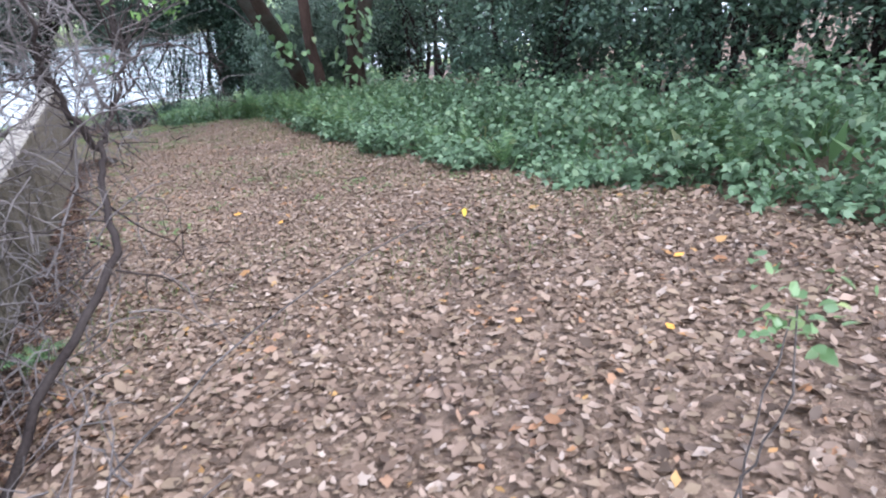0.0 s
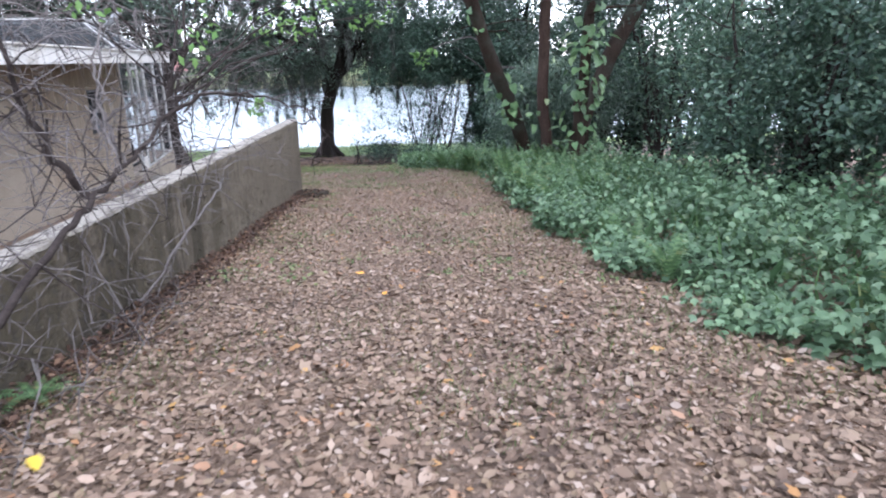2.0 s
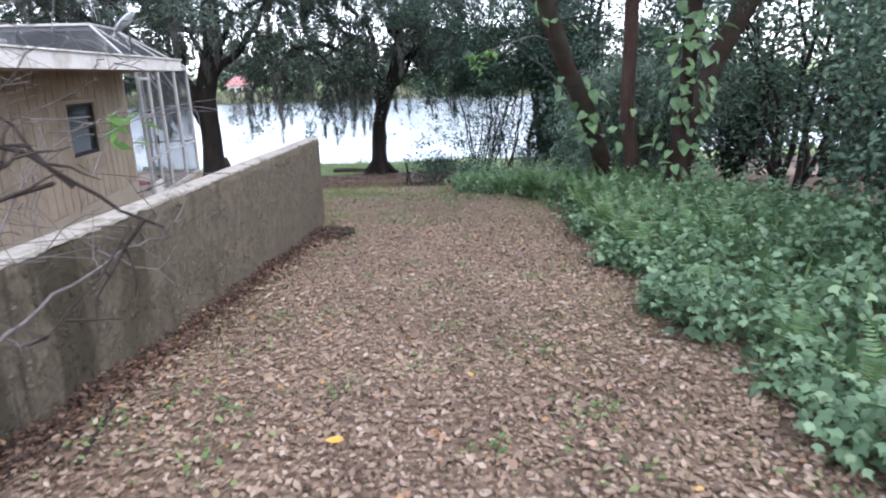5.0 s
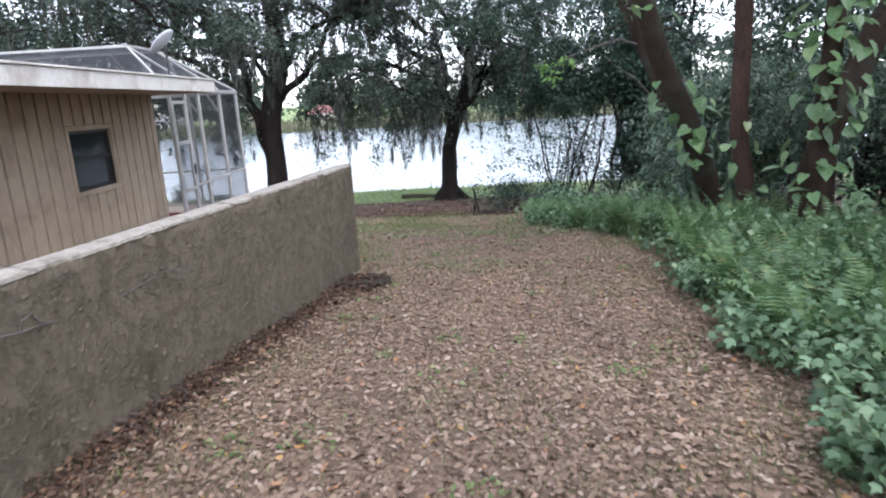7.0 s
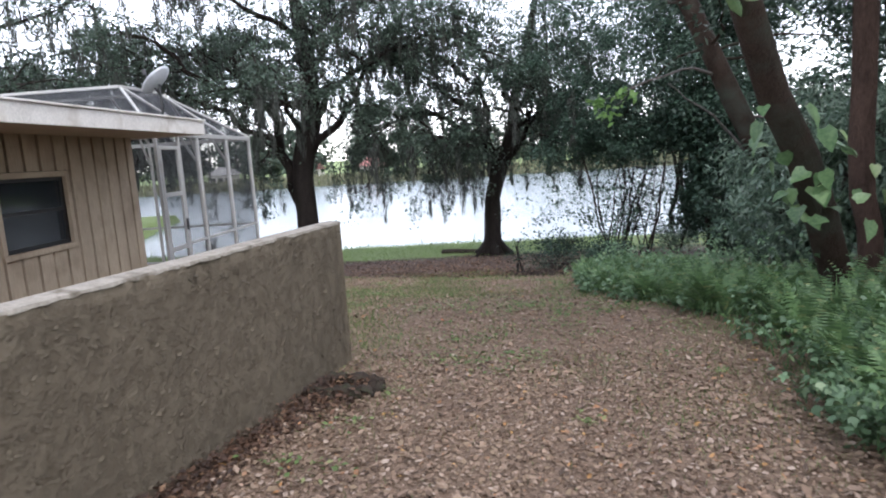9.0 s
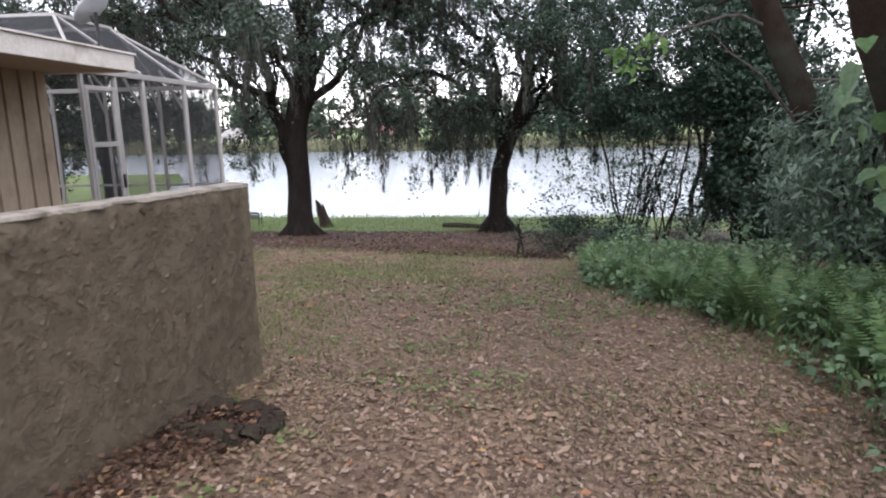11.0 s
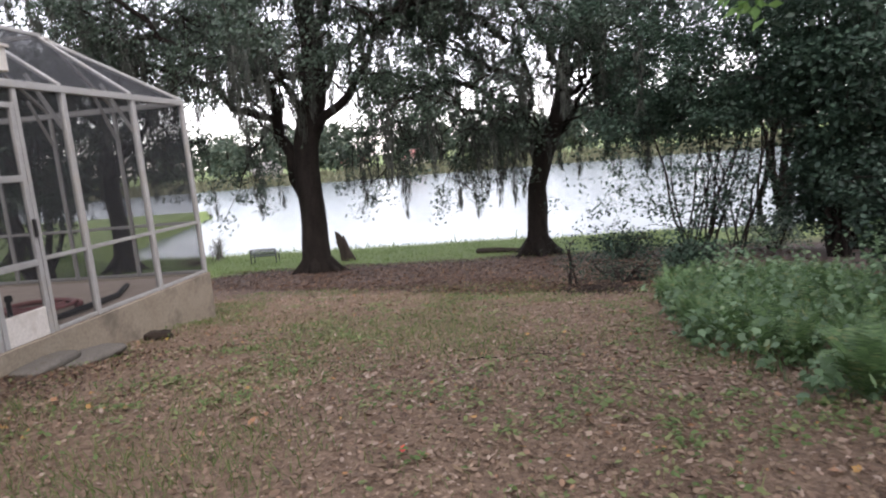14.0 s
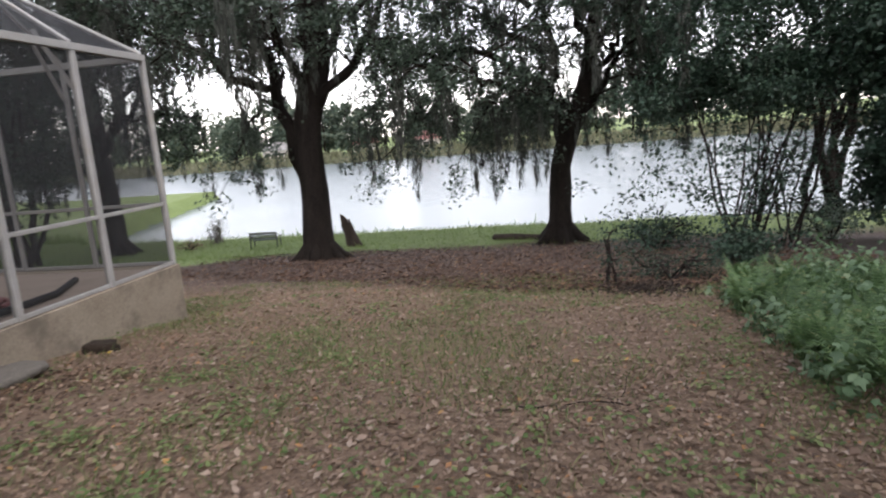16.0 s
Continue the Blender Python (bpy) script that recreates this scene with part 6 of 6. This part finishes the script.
def dish():
    x, y, z = -2.79, 18.64, 2.33
    t = empty("satellite_dish", x, y, 2.0, "pale oval satellite dish on a mast above the roof", "satellite dish")
    bm = bmesh.new()
    rings, seg = 7, 28
    rows = []
    for r in range(rings + 1):
        f = r / rings
        rows.append([bm.verts.new((0.28 * f * math.cos(a), 0.31 * f * math.sin(a), 0.07 * f * f)) for a in np.linspace(0, 2 * math.pi, seg, endpoint=False)])
    for a, b in zip(rows, rows[1:]):
        for k in range(seg):
            bm.faces.new((a[k], a[(k + 1) % seg], b[(k + 1) % seg], b[k]))
    bmesh.ops.remove_doubles(bm, verts=bm.verts, dist=0.0005)
    bmesh.ops.solidify(bm, geom=bm.faces, thickness=0.012)
    bm.transform(Matrix.Translation((x, y, z)) @ Vector((-0.71, 0.03, 0.74)).to_track_quat("Z", "Y").to_matrix().to_4x4())
    part("reflector", bm, DISH, t, smooth=True)
    bm = bmesh.new()
    bar(bm, (x, y, 1.5), (x, y + 0.02, z - 0.02), 0.04, bevel=0.006)
    part("mast", bm, DARK_METAL, t)
    bm = bmesh.new()
    bar(bm, (x, y - 0.03, z - 0.2), (x - 0.34, y + 0.2, z + 0.22), 0.022, bevel=0.003)
    part("feed_arm", bm, DARK_METAL, t)
    bm = bmesh.new()
    bar(bm, (x - 0.34, y + 0.2, z + 0.18), (x - 0.36, y + 0.22, z + 0.28), 0.06, bevel=0.01)
    part("feed_horn", bm, DARK_METAL, t)


dish()


def hose():
    w = Wood()
    rng = np.random.default_rng(12)
    a = np.linspace(0, 4 * math.pi, 60)
    z = ED - 0.012 + 0.03
    w.tube(np.stack([-3.7 + 0.55 * np.cos(a) * (1 - a / 40), 19.6 + 0.4 * np.sin(a) * (1 - a / 40), z + 0.004 * a], 1), np.full(60, 0.03), 7)
    tagged(link_mesh("hose", w.mesh("hose"), PIPE_RED, smooth=True), "coiled faded red hose on the pool deck", "hose")
    w = Wood()
    w.tube(np.array([(-2.9, 18.6, z + 0.01), (-2.85, 19.3, z + 0.02), (-2.9, 20.1, z + 0.01), (-3.3, 20.9, z)]), [0.04] * 4, 7)
    tagged(link_mesh("pool_pole", w.mesh("pool_pole"), DARK_METAL, smooth=True), "dark tube lying on the pool deck", "pole")


hose()


def deck_stand():
    w = Wood()
    x, y, z = -3.55, 18.95, ED - 0.012
    w.tube([(x, y, z), (x, y, z + 0.02), (x, y, z + 0.03), (x, y, z + 0.26), (x + 0.01, y, z + 0.27), (x + 0.01, y, z + 0.34)], [0.07, 0.07, 0.03, 0.028, 0.05, 0.04], 10)
    tagged(link_mesh("pipe_stand", w.mesh("pipe_stand"), DARK_METAL, smooth=True), "short dark pipe stand on the pool deck", "pipe")


deck_stand()


# ---- far shore ----
def far_tree(x, y, h, r, seed, group="far shore trees"):
    rng = np.random.default_rng(seed)
    z = max(float(land(x, y)), LAKE_Z)
    t = empty("far_tree", x, y, z, "hazy green tree on the far lake shore", "tree", group)
    w = Wood()
    w.tube([(x, y, z - 0.3), (x + rng.normal(0, 0.3), y, z + h * 0.5), (x, y, z + h * 0.85)], [0.35, 0.25, 0.08], 6)
    link_mesh("trunk", w.mesh("trunk"), OAK_BARK, t)
    m = 26
    u = unit(rng, m)
    C = np.stack([x + r * u[:, 0] * 0.75, y + r * u[:, 1] * 0.75, z + h * (0.55 + 0.36 * u[:, 2])], 1)
    foliage("crown", rng, clumps(rng, C, r * 0.42, 36, 0.8), "simple", 1.35, FAR_LEAF, t, 0.2)


fr = np.random.default_rng(401)
for k in range(46):
    x = -125 + 4.6 * k + fr.uniform(-2, 2)
    y = 172 - 0.12 * (x + 60) + fr.uniform(-3, 22)
    tall = 1.0 if x < -48 or x > 5 else 0.78
    far_tree(x, y, tall * fr.uniform(11, 18), tall * fr.uniform(5, 8), 500 + k)
for k in range(14):
    far_tree(-200 + 6.5 * k, 120 + 3.2 * k + fr.uniform(-4, 4), fr.uniform(8, 14), fr.uniform(4, 6), 600 + k)


def reeds():
    rng = np.random.default_rng(402)
    n = 9000
    x = rng.uniform(-140, 80, n)
    y = 157 - 0.05 * (x + 60) + rng.uniform(-6, 6, n)
    P = np.stack([x, y, np.maximum(land(x, y), LAKE_Z - 0.1)], 1)
    D = np.stack([rng.normal(0, 0.3, n), rng.normal(0, 0.3, n), np.ones(n)], 1)
    ob = link_mesh("reeds", leaves_mesh("reeds", "slim", P, D, unit(rng, n), rng.uniform(0.8, 2.2, n)), REED)
    tagged(ob, "yellow-green reeds along the far shore", "reeds", kind="stuff")
    n = 2600
    x = rng.uniform(-24, 9, n)
    y = SHORE_Y - 0.05 * x + 0.9 + rng.normal(0, 0.25, n)
    P = np.stack([x, y, land(x, y)], 1)
    D = np.stack([rng.normal(0, 0.25, n), rng.normal(0, 0.25, n), np.ones(n)], 1)
    ob = link_mesh("shore_grass", leaves_mesh("shore_grass", "blade", P, D, unit(rng, n), rng.uniform(0.25, 0.6, n)), LAWN)
    tagged(ob, "taller grass at the water's edge", "grass", kind="stuff")


reeds()


def far_house(x, y, w, d, roofmat, label):
    z = max(float(land(x, y)), LAKE_Z)
    t = empty("far_house", x, y, z, label, "house", "far shore houses")
    part("wall", boxes(((x - w / 2, y - d / 2, z - 0.5), (x + w / 2, y + d / 2, z + 2.6))), FAR_WALL, t)
    bm = bmesh.new()
    a = [bm.verts.new(p) for p in ((x - w / 2 - 0.6, y - d / 2 - 0.6, z + 2.6), (x + w / 2 + 0.6, y - d / 2 - 0.6, z + 2.6), (x + w / 2 + 0.6, y + d / 2 + 0.6, z + 2.6), (x - w / 2 - 0.6, y + d / 2 + 0.6, z + 2.6), (x - w / 4, y, z + 4.6), (x + w / 4, y, z + 4.6))]
    for f in ((0, 1, 5, 4), (1, 2, 5), (2, 3, 4, 5), (3, 0, 4), (3, 2, 1, 0)):
        bm.faces.new([a[k] for k in f])
    part("roof", bm, roofmat, t)
    for k in (-0.3, 0.0, 0.3):
        part("window", boxes(((x + k * w - 0.6, y - d / 2 - 0.05, z + 0.9), (x + k * w + 0.6, y - d / 2 + 0.02, z + 2.0))), DARK_METAL, t)


far_house(-41.0, 168.0, 5.0, 5, ROOF_RED, "distant pale house with a red roof across the lake")
far_house(-25.0, 165.0, 5.0, 5, ROOF_RED, "distant pale house with a red roof across the lake")
far_house(-62.0, 163.0, 6.0, 5, ROOF_GREY, "distant pale house with a grey roof across the lake")
